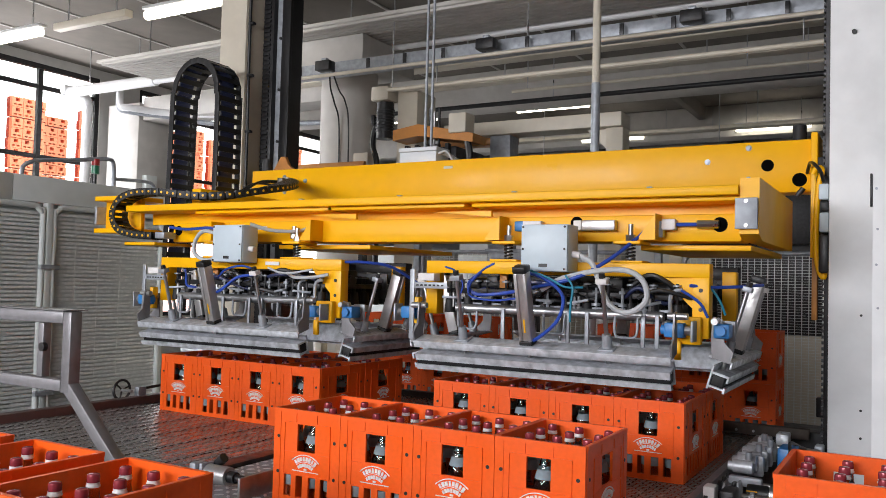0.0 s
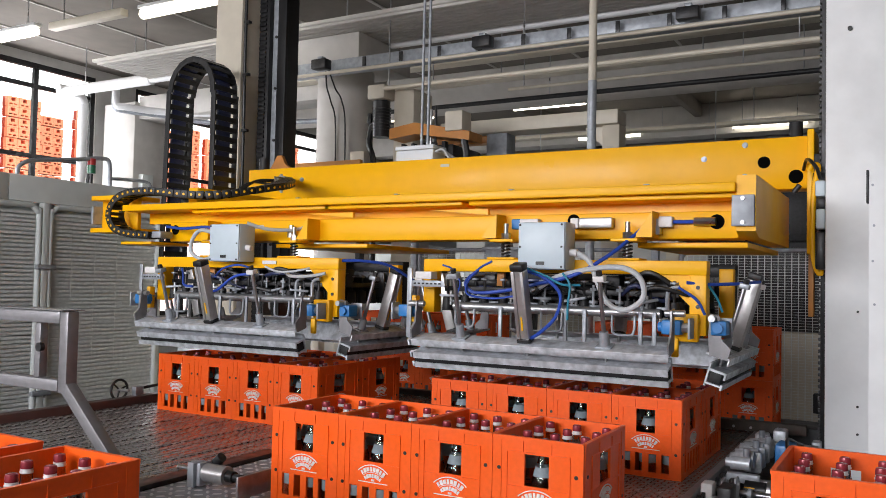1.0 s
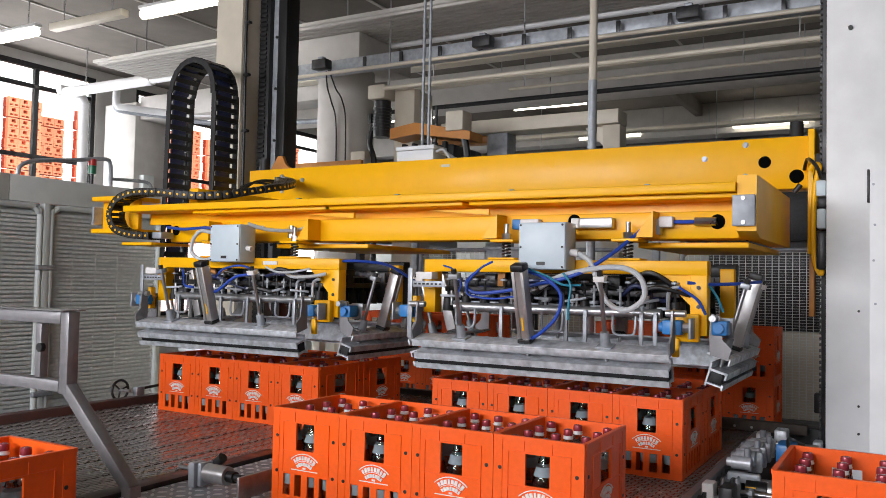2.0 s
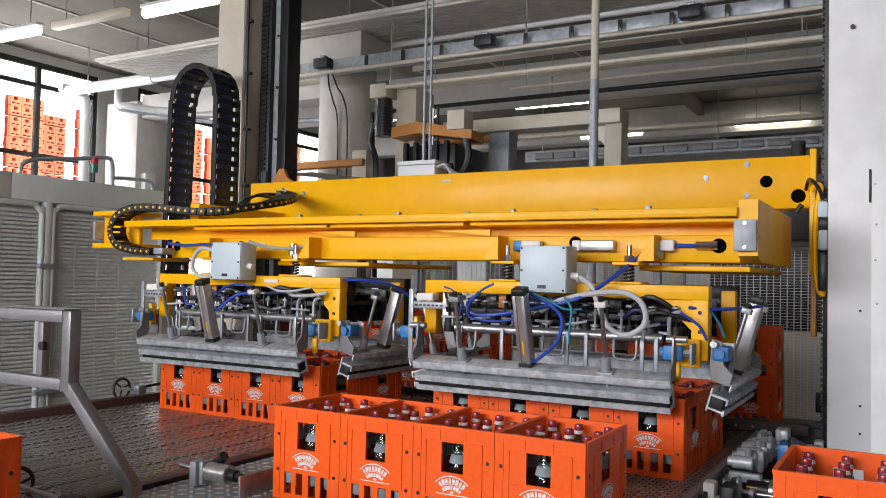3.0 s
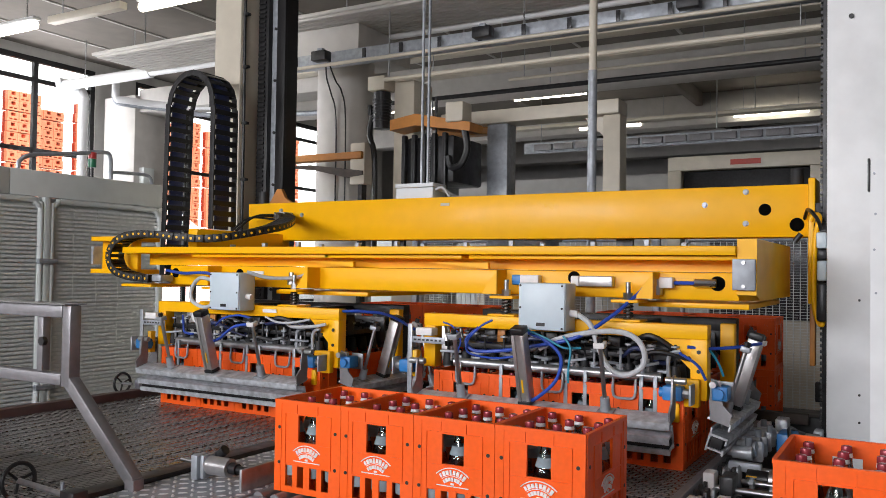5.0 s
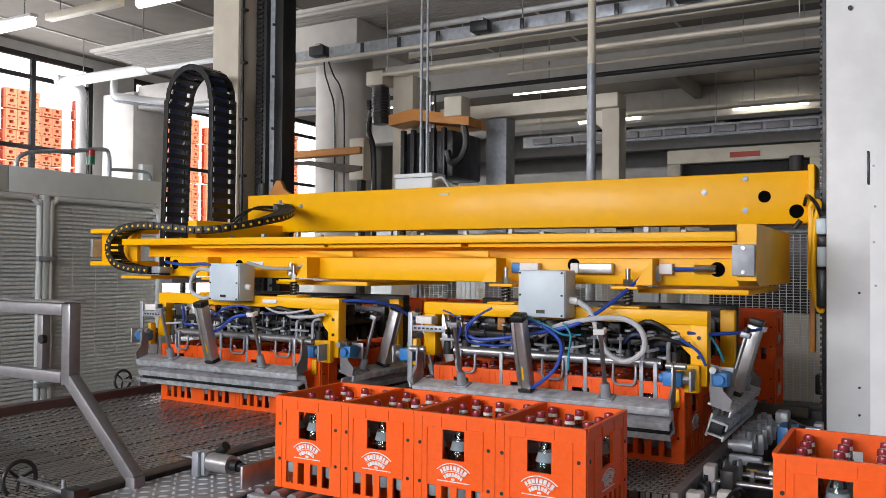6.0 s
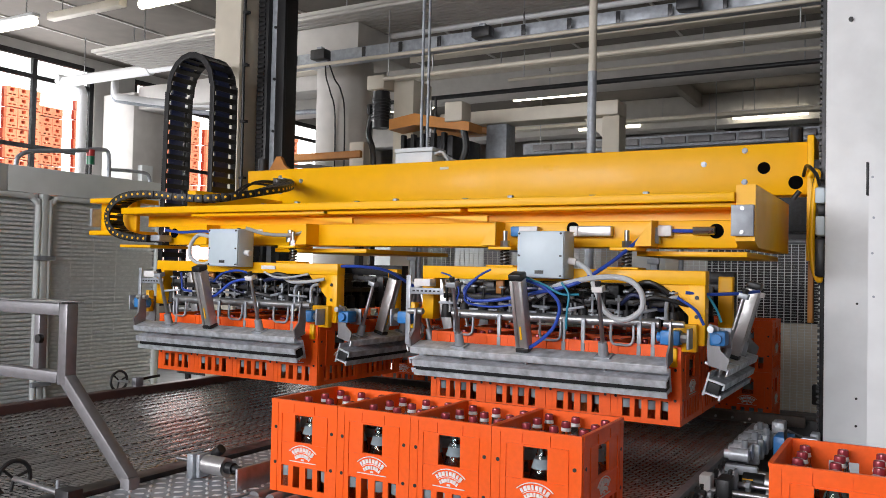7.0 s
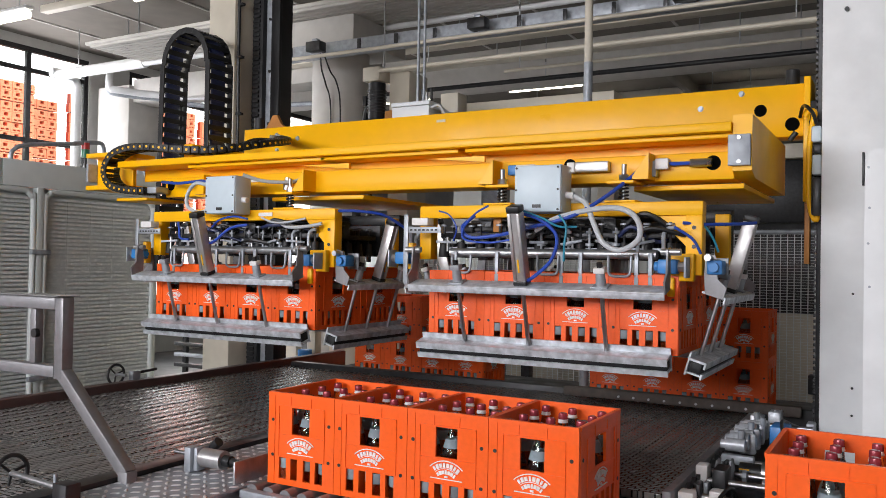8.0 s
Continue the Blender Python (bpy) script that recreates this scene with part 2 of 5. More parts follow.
slab("ceiling", box(B(), -9.2, 9, -8.2, 22, CEIL, CEIL + 0.25), CEILING, "grey white precast concrete ceiling with dimness in its colour")


def wall_with_windows(name, along, const, thick, lo, hi, openings, mat, label):
    """A wall with real openings: openings are (from, to, sill, head), in order along it."""
    bm = B()

    def piece(a, b, z0, z1):
        if along == "x":
            box(bm, a, b, const, const + thick, z0, z1)
        else:
            box(bm, const, const + thick, a, b, z0, z1)
    here = lo
    for a, b, z0, z1 in openings:
        piece(here, a, 0, CEIL)
        piece(a, b, 0, z0)
        piece(a, b, z1, CEIL)
        here = b
    piece(here, hi, 0, CEIL)
    return slab(name, bm, mat, label)


wall_with_windows("wall_west", "y", -9.2, 0.2, -8.2, 22, [(1.2, 6.0, 0.9, 4.62), (6.75, 12.0, 0.9, 4.62)], WALL, "off-white hall wall with wide steel windows")
wall_with_windows("wall_south", "x", -8.2, 0.2, -9.2, 9, [(-6.8, 2.4, 2.3, 4.5)], WALL, "off-white hall wall with a window band")
wall_with_windows("wall_east", "y", 8.8, 0.2, -8.2, 22, [], WALL, "plain off-white hall wall")
slab("wall_north", box(B(), -9.2, 9, 18, 18.2, 0, CEIL), WALL, "off-white end wall of the hall")


def west_window(name, y0, y1, bars, cross):
    win = thing(name, (-9.05, y0, 0.9), "dark steel framed window looking onto stacked crates", "window", kind="structure")
    bm = B()
    for a, b in ((y0, y0 + 0.07), (y1 - 0.07, y1)):
        box(bm, -9.1, -9.02, a, b, 0.9, 4.62)
    box(bm, -9.1, -9.02, y0 + 0.07, y1 - 0.07, 0.9, 0.97)
    box(bm, -9.1, -9.02, y0 + 0.07, y1 - 0.07, 4.55, 4.62)
    part("window_frame", bm, DARK, win)
    for y in bars:
        part("mullion", box(B(), -9.09, -9.03, y - 0.035, y + 0.035, 0.97, 4.55), DARK, win)
    for z in cross:
        part("transom", box(B(), -9.085, -9.035, y0 + 0.07, y1 - 0.07, z - 0.03, z + 0.03), DARK, win)
    edges = [y0 + 0.07, *bars, y1 - 0.07]
    for a, b in zip(edges, edges[1:]):
        pane = part("pane", box(B(), -9.064, -9.058, a + 0.002, b - 0.002, 0.97, 4.55), PANE, win)
        pane.visible_shadow = False


west_window("window_1", 1.2, 6.0, (2.6, 3.8, 5.02), (3.27, 4.29))
west_window("window_2", 6.75, 12.0, (7.9, 9.1, 10.4), (3.27, 4.29))

# ceiling beams, along x and along y
for y in (1.2, 8.7, 12.4, 16.0):
    slab("ceiling_beam", box(B(), -9.0, 8.8, y - 0.22, y + 0.22, CEIL - 0.55, CEIL - 0.002, 0.02), CONCRETE, "white painted concrete ceiling beam")
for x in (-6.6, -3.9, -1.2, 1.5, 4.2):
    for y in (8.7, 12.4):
        slab("ceiling_rib", box(B(), x - 0.06, x + 0.06, y + 0.222, y + 3.52, CEIL - 0.22, CEIL - 0.002, 0.01), CEILING, "concrete ceiling rib with the rear dimness in its colour")


def round_column(x, y):
    col = thing("column", (x, y, 0), "round white concrete column with a square capital", "column", kind="structure")
    part("shaft", rod(B(), (x, y, 0), (x, y, 3.86), 0.31, 40), CONCRETE, col)
    part("capital", box(B(), x - 0.52, x + 0.52, y - 0.5, y + 0.5, 3.862, 4.132, 0.01), CONCRETE, col)


slab("ceiling_beam", box(B(), -8.148, -3.95, 6.12, 6.58, 3.93, 4.28, 0.015), CONCRETE, "white painted concrete beam at the column heads")
round_column(-3.40, 4.95)
for x, y in ((-8.5, 6.35), (-8.5, 12.4), (5.5, 4.95), (5.5, 12.4)):
    slab("column", box(B(), x - 0.35, x + 0.35, y - 0.3, y + 0.3, 0, CEIL - 0.555, 0.015), CONCRETE, "square white concrete column by the windows")

# broad ribbed panel hung under the ceiling
panel = thing("radiant_ceiling_panel", (-3, 4.6, 4.14), "long white ribbed heating panel hung under the ceiling", "heating panel")
part("tray", box(B(), -6.65, 8.0, 4.15, 5.0, 4.16, 4.197, 0.006), CONCRETE, panel)
bm = B()
for i in range(10):
    box(bm, -6.6, 7.9, 4.19 + 0.08 * i, 4.25 + 0.08 * i, 4.135, 4.162)
part("ribs", bm, CONCRETE, panel)
part("edge_pipe", rod(B(), (-6.65, 5.055, 4.15), (8.0, 5.055, 4.15), 0.05), WHITE_PAINT, panel)
for x in (-6, -3, 0, 3, 6):
    part("hanger", rod(B(), (x, 4.4, 4.195), (x, 4.4, CEIL), 0.008), STEEL, panel)


def pipe(name, points, r, mat, label, category="pipe", hang=()):
    if hang:
        run = thing(name, points[0], label, category)
        part("tube", hose(B(), points, r, 14, 1 if len(points) == 2 else 5), mat, run)
        for x, y, z in hang:
            part("hanger", rod(B(), (x, y, z), (x, y, CEIL), 0.007), STEEL, run)
        return run
    return solo(name, hose(B(), points, r, 14, 1 if len(points) == 2 else 5), mat, label, category)


def lamp(x, y, z, length=1.3):
    light = thing("fluorescent_lamp", (x, y, z), "long lit fluorescent ceiling lamp", "ceiling lamp", "fluorescent lamps")
    part("housing", box(B(), x - length / 2, x + length / 2, y - 0.05, y + 0.05, z + 0.052, z + 0.09, 0.008), WHITE_PAINT, light)
    part("tube", rod(B(), (x - length / 2 + 0.03, y, z), (x + length / 2 - 0.03, y, z), 0.05, 14), TUBE, light, "glowing white tube")
    for s in (-1, 1):
        part("hanger", rod(B(), (x + s * length * 0.35, y, z + 0.09), (x + s * length * 0.35, y, CEIL), 0.006), STEEL, light)


# ---------- conveyors ----------
mat_conveyor = thing("mat_conveyor", (-0.4, 1.5, 0), "wide dark wet modular chain conveyor", "conveyor")
part("bed", box(B(), -2.13, 1.30, 0.62, 2.62, 0.55, 0.774), DARK, mat_conveyor)
part("bed_extension", box(B(), -2.13, -0.49, -1.6, 0.618, 0.55, 0.774), DARK, mat_conveyor)
part("skirt", box(B(), -2.10, 1.27, 0.7, 2.55, 0.02, 0.548), DARK, mat_conveyor)
strip_long = mesh_of("chain_strip", box(B(), 0.0008, 0.0842, -1.6, 2.6, -0.026, 0.0, 0.003), CHAIN, 30)
strip_short = mesh_of("chain_strip", box(B(), 0.0008, 0.0842, 0.63, 2.6, -0.026, 0.0, 0.003), CHAIN, 30)
for i in range(40):
    x = -2.12 + 0.085 * i
    ob = new("chain_strip", strip_long if x < -0.56 else strip_short)
    ob.parent = mat_conveyor
    ob.location = (x + 0.4, -1.5, T + (0.0015 if i % 3 == 0 else 0.0))
part("edge_strip", box(B(), -0.575, -0.488, -1.6, 0.625, 0.776, T + 0.006, 0.003), DARK, mat_conveyor)
part("side_rail", box(B(), -2.20, -2.135, -1.6, 3.4, 0.70, 0.845, 0.006), TINTED_RAIL, mat_conveyor, "dark grey-brown side rail with reflected red in its colour")
part("end_sill", box(B(), -2.1, 1.65, 2.64, 2.70, 0.60, 0.83, 0.006), DARK, mat_conveyor)
part("timber_rail", box(B(), 0.2, 1.55, 2.46, 2.52, 0.815, 0.87, 0.006), WOOD, mat_conveyor, "dark worn timber guide rail")
for s in range(9):
    x = 0.55 + 0.09 * s
    part("bolt", rod(B(), (x, 2.452, 0.835), (x, 2.462, 0.835), 0.007, 8), CHROME, mat_conveyor)

# roller conveyor under the front row
roller = thing("roller_conveyor", (0.4, 0.2, 0), "steel roller conveyor under the full crates", "conveyor")
for y in (-0.075, 0.445):
    part("frame_rail", box(B(), -0.05, 2.6, y - 0.02, y + 0.02, 0.66, 0.785, 0.004), ZINC, roller)
roller_mesh = mesh_of("roller", rod(B(), (0, -0.05, 0), (0, 0.42, 0), 0.027, 14), SATIN)
for i in range(34):
    ob = new("roller", roller_mesh)
    ob.parent = roller
    ob.location = (-0.03 + 0.077 * i - 0.4, -0.2, T - 0.028)
for x in (0.1, 1.2, 2.4):
    for y in (-0.075, 0.445):
        part("leg", box(B(), x - 0.03, x + 0.03, y - 0.018, y + 0.018, 0, 0.658), ZINC, roller)

# conveyor on which the crates leave to the west
out_conv = thing("chain_conveyor", (0.0, -1.06, 0), "narrow steel crate conveyor beside the walkway", "conveyor")
for y in (-1.36, -0.78):
    part("frame_rail", box(B(), -3.0, 1.3, y - 0.02, y + 0.02, 0.66, 0.79, 0.004), ZINC, out_conv)
part("belt", box(B(), -3.0, 1.3, -1.33, -0.81, 0.76, T - 0.001, 0.002), DARK, out_conv)
for x in (-2.6, -0.6, 1.1):
    for y in (-1.36, -0.78):
        part("leg", box(B(), x - 0.03, x + 0.03, y - 0.018, y + 0.018, 0, 0.658), ZINC, out_conv)

# tread plate walkway
tread = thing("tread_plate", (-0.2, 0.1, 0), "aluminium chequer plate walkway cover", "tread plate")
part("sheet", box(B(), -0.485, -0.06, -0.72, 0.60, T - 0.022, T - 0.012, 0.002), ZINC, tread)
bump_a = B()
for i in range(9):
    for j in range(28):
        x, y = -0.465 + 0.048 * i, -0.70 + 0.047 * j
        if x > -0.07:
            continue
        m = Matrix.Translation((x, y, T - 0.0115)) @ pose(0, 0, 0, 0, 0, 45 if (i + j) % 2 else -45)
        bmesh.ops.create_uvsphere(bump_a, u_segments=6, v_segments=4, radius=1, matrix=m @ Matrix.Diagonal((0.020, 0.0075, 0.0035, 1)))
tagged(part("raised_studs", bump_a, STUD, tread), kind="stuff")
for x in (-0.45, -0.1):
    part("support", box(B(), x - 0.02, x + 0.02, -0.7, 0.58, 0.0, T - 0.0225), ZINC, tread)

# ---------- crates and bottles ----------
CW, CD, CH = 0.298, 0.398, 0.333


def side_panel(width, slots, window):
    """One moulded side with real openings and raised ribs, as one connected shell: u across, w up, y inwards."""
    th = 0.009
    ribs = [(0, width, CH - 0.012, CH, 0.004), (0.16 * width, 0.86 * width, 0.178, 0.182, 0.003), (0.16 * width, 0.86 * width, 0.100, 0.103, 0.003),
            (0.16 * width, 0.86 * width, 0.284, 0.288, 0.003), (0.16 * width, 0.168 * width, 0.10, 0.288, 0.003), (0.852 * width, 0.86 * width, 0.10, 0.288, 0.003),
            (0.34 * width, 0.347 * width, 0.284, CH, 0.003), (0.653 * width, 0.66 * width, 0.284, CH, 0.003), (0, 0.030, 0, CH, 0.002), (width - 0.030, width, 0, CH, 0.002)]
    holes = [(p * width, q * width, 0.022, 0.098) for p, q in slots] + [(window[0] * width, window[1] * width, 0.185, 0.282)]
    us = sorted({round(v, 5) for r in ribs + [(*h, 0) for h in holes] for v in r[:2]})
    ws = sorted({round(v, 5) for r in ribs + [(*h, 0) for h in holes] for v in r[2:4]})

    def depth(i, j):
        if not (0 <= i < len(us) - 1 and 0 <= j < len(ws) - 1):
            return None
        u, w = (us[i] + us[i + 1]) / 2, (ws[j] + ws[j + 1]) / 2
        if any(p < u < q and lo < w < hi for p, q, lo, hi in holes):
            return None
        return -max([o for p, q, lo, hi, o in ribs if p < u < q and lo < w < hi] or [0.0])
    bm, made = B(), {}

    def vert(i, j, d):
        if (i, j, d) not in made:
            made[i, j, d] = bm.verts.new((us[i], d, ws[j]))
        return made[i, j, d]

    def wall(i0, j0, i1, j1, d0, d1):
        if d0 != d1:
            bm.faces.new((vert(i0, j0, d0), vert(i1, j1, d0), vert(i1, j1, d1), vert(i0, j0, d1)))
    for i in range(len(us) - 1):
        for j in range(len(ws) - 1):
            d = depth(i, j)
            if d is None:
                continue
            for c in (d, th):
                bm.faces.new([vert(x, y, c) for x, y in ((i, j), (i + 1, j), (i + 1, j + 1), (i, j + 1))])
            for di, dj, e in ((1, 0, (i + 1, j, i + 1, j + 1)), (-1, 0, (i, j, i, j + 1)), (0, 1, (i, j + 1, i + 1, j + 1)), (0, -1, (i, j, i + 1, j))):
                n = depth(i + di, j + dj)
                if n is None:
                    wall(*e, d, th)
                elif d < n:
                    wall(*e, d, n)
    bmesh.ops.recalc_face_normals(bm, faces=bm.faces)
    return bm


SHORT = [(0.17, 0.28), (0.35, 0.45), (0.54, 0.65), (0.72, 0.83)]
LONG = [(0.13, 0.20), (0.26, 0.33), (0.39, 0.46), (0.53, 0.60), (0.66, 0.73), (0.79, 0.86)]


def emblem(m):
    """The printed mark, as an arch of plain bars with a line under it."""
    bm = B()

    def bar(u, w, du, dw, turn):
        box(bm, -du / 2, du / 2, -0.0036, -0.0002, -dw / 2, dw / 2, 0, m @ Matrix.Translation((u, 0, w)) @ Matrix.Rotation(turn, 4, "Y"))
    for r, n, span, h, wide in ((0.074, 8, 0.62, 0.015, 0.0068), (0.052, 7, 0.62, 0.013, 0.0062)):
        for k in range(n):
            a = span * (2 * k / (n - 1) - 1)
            bar(r * math.sin(a), -0.055 + r * math.cos(a), wide * (1.45 if k % 3 else 1.0), h * (1.0 if k % 2 else 0.88), a)
    for k in range(-8, 9):
        a = 0.088 * k
        bar(0.088 * math.sin(a), -0.055 + 0.088 * math.cos(a), 0.0088, 0.0028, a)
    for k in range(-6, 7):
        a = 0.1 * k
        bar(0.0635 * math.sin(a), -0.055 + 0.0635 * math.cos(a), 0.0068, 0.0018, a)
    bar(0, -0.026, 0.118, 0.0026, 0.0)
    bar(0, -0.018, 0.012, 0.006, 0.0)
    return bm


short_mesh = mesh_of("side_panel", side_panel(CW, SHORT, (0.36, 0.63)), ORANGE, 30)
long_mesh = mesh_of("side_panel", side_panel(CD - 0.019, LONG, (0.36, 0.63)), ORANGE, 30)
base_mesh = mesh_of("base", box(B(), 0.0095, CW - 0.0095, 0.0095, CD - 0.0095, 0.0, 0.012), ORANGE, 30)
lengthwise = mesh_of("divider", box(B(), -0.002, 0.002, 0.0095, CD - 0.0095, 0.0125, 0.16), ORANGE, 30)
crosswise = mesh_of("divider", box(B(), 0.0095, CW - 0.0095, -0.002, 0.002, 0.0125, 0.155), ORANGE, 30)
CRATE_PARTS = [("side_panel", short_mesh, pose(0, 0, 0)), ("side_panel", short_mesh, pose(CW, CD, 0, 0, 0, 180)),
               ("side_panel", long_mesh, pose(CW, 0.0095, 0, 0, 0, 90)), ("side_panel", long_mesh, pose(0, CD - 0.0095, 0, 0, 0, -90)), ("base", base_mesh, pose(0, 0, 0))]
CRATE_PARTS += [("divider", lengthwise, pose(CW * i / 3, 0, 0)) for i in (1, 2)] + [("divider", crosswise, pose(0, CD * j / 4, 0)) for j in (1, 2, 3)]
emblem_meshes = [mesh_of("emblem", emblem(m), PRINT, 0) for m in (
    pose(CW / 2, -0.0005, 0.143), pose(CW / 2, CD + 0.0005, 0.143, 0, 0, 180), pose(CW + 0.0005, CD / 2, 0.143, 0, 0, 90), pose(-0.0005, CD / 2, 0.143, 0, 0, -90))]


def lathe(bm, profile, seg=16):
    rings = []
    for r, z in profile:
        rings.append([bm.verts.new((r * math.cos(2 * math.pi * k / seg), r * math.sin(2 * math.pi * k / seg), z)) for k in range(seg)])
    for a, b in zip(rings, rings[1:]):
        for k in range(seg):
            bm.faces.new((a[k], a[(k + 1) % seg], b[(k + 1) % seg], b[k]))
    bm.faces.new(rings[0][::-1])
    bm.faces.new(rings[-1])
    return bm


bottle_mesh = mesh_of("bottle", lathe(B(), [(0.036, 0.0), (0.0415, 0.006), (0.0415, 0.157), (0.038, 0.187), (0.024, 0.232), (0.0155, 0.262), (0.0145, 0.289)]), GLASS, 60)
cap_mesh = mesh_of("cap", lathe(B(), [(0.0150, 0.2925), (0.0155, 0.2945), (0.0152, 0.306), (0.0140, 0.3115), (0.0085, 0.3135)]), CAP, 50)
ring_mesh = mesh_of("cap_ring", lathe(B(), [(0.0158, 0.2805), (0.0170, 0.2815), (0.0170, 0.285), (0.0150, 0.2875), (0.0158, 0.2915), (0.0150, 0.2922)]), RING, 50)
label_mesh = mesh_of("label", lathe(B(), [(0.0416, 0.045), (0.0421, 0.046), (0.0421, 0.080), (0.0416, 0.081)], 20), LABEL, 50)
body_label_mesh = mesh_of("body_label", lathe(B(), [(0.0416, 0.095), (0.0421, 0.096), (0.0421, 0.138), (0.0416, 0.139)], 20), MAROON, 50)
neck_label_mesh = mesh_of("neck_label", lathe(B(), [(0.0345, 0.200), (0.035, 0.2005), (0.0265, 0.228), (0.0255, 0.2285)], 18), LABEL, 50)
hole_mesh = mesh_of("peg_hole_disc", rod(B(), (0, -0.0034, 0), (0, -0.0012, 0), 0.0062, 10), BLACK, 0)


def crate_at(x, y, z, label, group, mat=None):
    ob = new("bottle_crate")
    ob.empty_display_size = 0.1
    tagged(ob, label, "crate", group)
    for nm, me, m in CRATE_PARTS:
        piece = new(nm, me)
        piece.parent, piece.matrix_basis = ob, m
    for me in emblem_meshes:
        em = new("emblem", me)
        em.parent = ob
    for m, width in ((pose(0, 0, 0), CW), (pose(CW, 0, 0, 0, 0, 90), CD)):
        for u in (0.075, 0.925):
            for w in (0.105, 0.232):
                hole = new("peg_hole_disc", hole_mesh)
                hole.parent = ob
                hole.matrix_basis = m @ pose(u * width, 0, w)
    ob.location = (x, y, z)
    return ob


def bottles_in(x, y, z, cells, seed):
    """Bottles standing in a crate's cells; the thing is the glass body, with its cap, ring and label as parts."""
    rnd = random.Random(seed)
    out = []
    for i, j in cells:
        ob = new("bottle", bottle_mesh)
        tagged(ob, "clear glass bottle with a maroon screw cap in a crate", "bottle", "bottles in the crates")
        for name, me in (("cap", cap_mesh), ("cap_ring", ring_mesh), ("label", label_mesh), ("body_label", body_label_mesh), ("neck_label", neck_label_mesh)):
            piece = new(name, me)
            piece.parent = ob
        ob.location = (x + CW * (i + 0.5) / 3 + rnd.uniform(-0.004, 0.004), y + CD * (j + 0.5) / 4 + rnd.uniform(-0.004, 0.004), z + 0.0125)
        ob.rotation_euler = (0, 0, rnd.uniform(0, 6.28))
        out.append(ob)
    return out


ALL_CELLS = [(i, j) for i in range(3) for j in range(4)]
front_row = []
for i in range(4):
    front_row.append(crate_at(0.3 * i + 0.001, 0.0, T, "orange plastic crate of glass bottles on the rollers", "front row of crates"))
    bottles_in(0.3 * i + 0.001, 0.0, T, ALL_CELLS, i)
crate_at(1.722, -0.03, T, "orange plastic bottle crate waiting at the side conveyor", "waiting crates")
bottles_in(1.722, -0.03, T, ALL_CELLS, 9)

A0, B0, G0 = -1.881, 0.015, 1.126
lifted = []
for gx, seed in ((A0, 20), (B0, 40)):
    for i in range(4):
        for j in range(2):
            x, y = gx + 0.3 * i + 0.001, G0 + 0.4 * j
            lifted.append(crate_at(x, y, T, "orange plastic bottle crate gripped by the lifting head", "crates under the gripper heads"))
            lifted += bottles_in(x, y, T, ALL_CELLS, seed + 2 * i + j)
leaving = []
for k in range(3):
    x, y = 0.268 - 0.398 * k, -1.266
    leaving.append(crate_at(x, y, T, "orange plastic bottle crate moving along the conveyor", "crates leaving on the conveyor"))
    leaving += bottles_in(x, y, T, ALL_CELLS, 60 + k)

# ---------- gantry ----------
mast = thing("gantry_mast", (-2.7, 2.8, 0), "white steel lifting mast with black guide rails", "mast")
part("post", box(B(), -2.88, -2.60, 2.48, 3.05, 0, CEIL - 0.56, 0.01), CREAM, mast)
part("rear_post", box(B(), -2.598, -2.578, 2.72, 3.05, 0, CEIL - 0.56, 0.004), CREAM, mast)
part("guide_rail", box(B(), -2.576, -2.469, 2.66, 3.02, 0.3, 4.15, 0.004), BLACK, mast)
part("guide_strip", box(B(), -2.467, -2.385, 2.70, 2.72, 0.3, 4.15, 0.004), ZINC, mast)
part("guide_rail", box(B(), -2.383, -2.297, 2.66, 2.69, 0.3, 4.15, 0.004), BLACK, mast)
bm = B()
for i in range(96):
    box(bm, -2.566, -2.499, 2.648, 2.662, 0.4 + 0.038 * i, 0.42 + 0.038 * i)
tagged(part("rack_teeth", bm, DARK, mast), kind="stuff")
for i in range(9):
    part("bolt", rod(B(), (-2.427, 2.69, 0.6 + 0.42 * i), (-2.427, 2.701, 0.6 + 0.42 * i), 0.012, 8), DARK, mast)
part("cable", hose(B(), [(-2.592, 2.52, 4.1), (-2.590, 2.515, 3.4), (-2.592, 2.525, 2.6), (-2.591, 2.52, 1.6)], 0.012), BLACK, mast)
for z in (2.3, 2.75, 3.2, 3.62):
    part("cable_clip", box(B(), -2.6, -2.55, 2.505, 2.54, z, z + 0.02), BLACK, mast)

post = thing("gantry_post", (1.8, 2.3, 0), "white steel gantry post with a toothed rack edge", "mast")
part("post", box(B(), 1.672, 2.10, 2.05, 2.6, 0, CEIL - 0.002, 0.006), WHITE_PAINT, post)
part("guide_rail", box(B(), 1.635, 1.669, 2.25, 2.5, 0.75, 4.5, 0.004), DARK, post)
bm = B()
for i in range(120):
    box(bm, 1.624, 1.636, 2.26, 2.30, 0.8 + 0.03 * i, 0.816 + 0.03 * i)
tagged(part("rack_teeth", bm, DARK, post), kind="stuff")
part("bolt", rod(B(), (1.778, 2.035, 2.868), (1.778, 2.052, 2.868), 0.011, 10), BLACK, post)
for z in (0.92, 1.05, 1.5):
    part("bolt", rod(B(), (1.815, 2.044, z), (1.815, 2.052, z), 0.006, 8), DARK, post)

guard = thing("white_guard_post", (2.1, 1.4, 0), "white painted sheet steel guard with chipped edge", "guard")
bm = prism(B(), [(1.892, 0), (2.5, 0), (2.5, 2.092), (1.925, 2.092), (1.892, 2.052)], "y", 1.30, 1.34)
part("sheet", bm, WHITE_PAINT, guard)
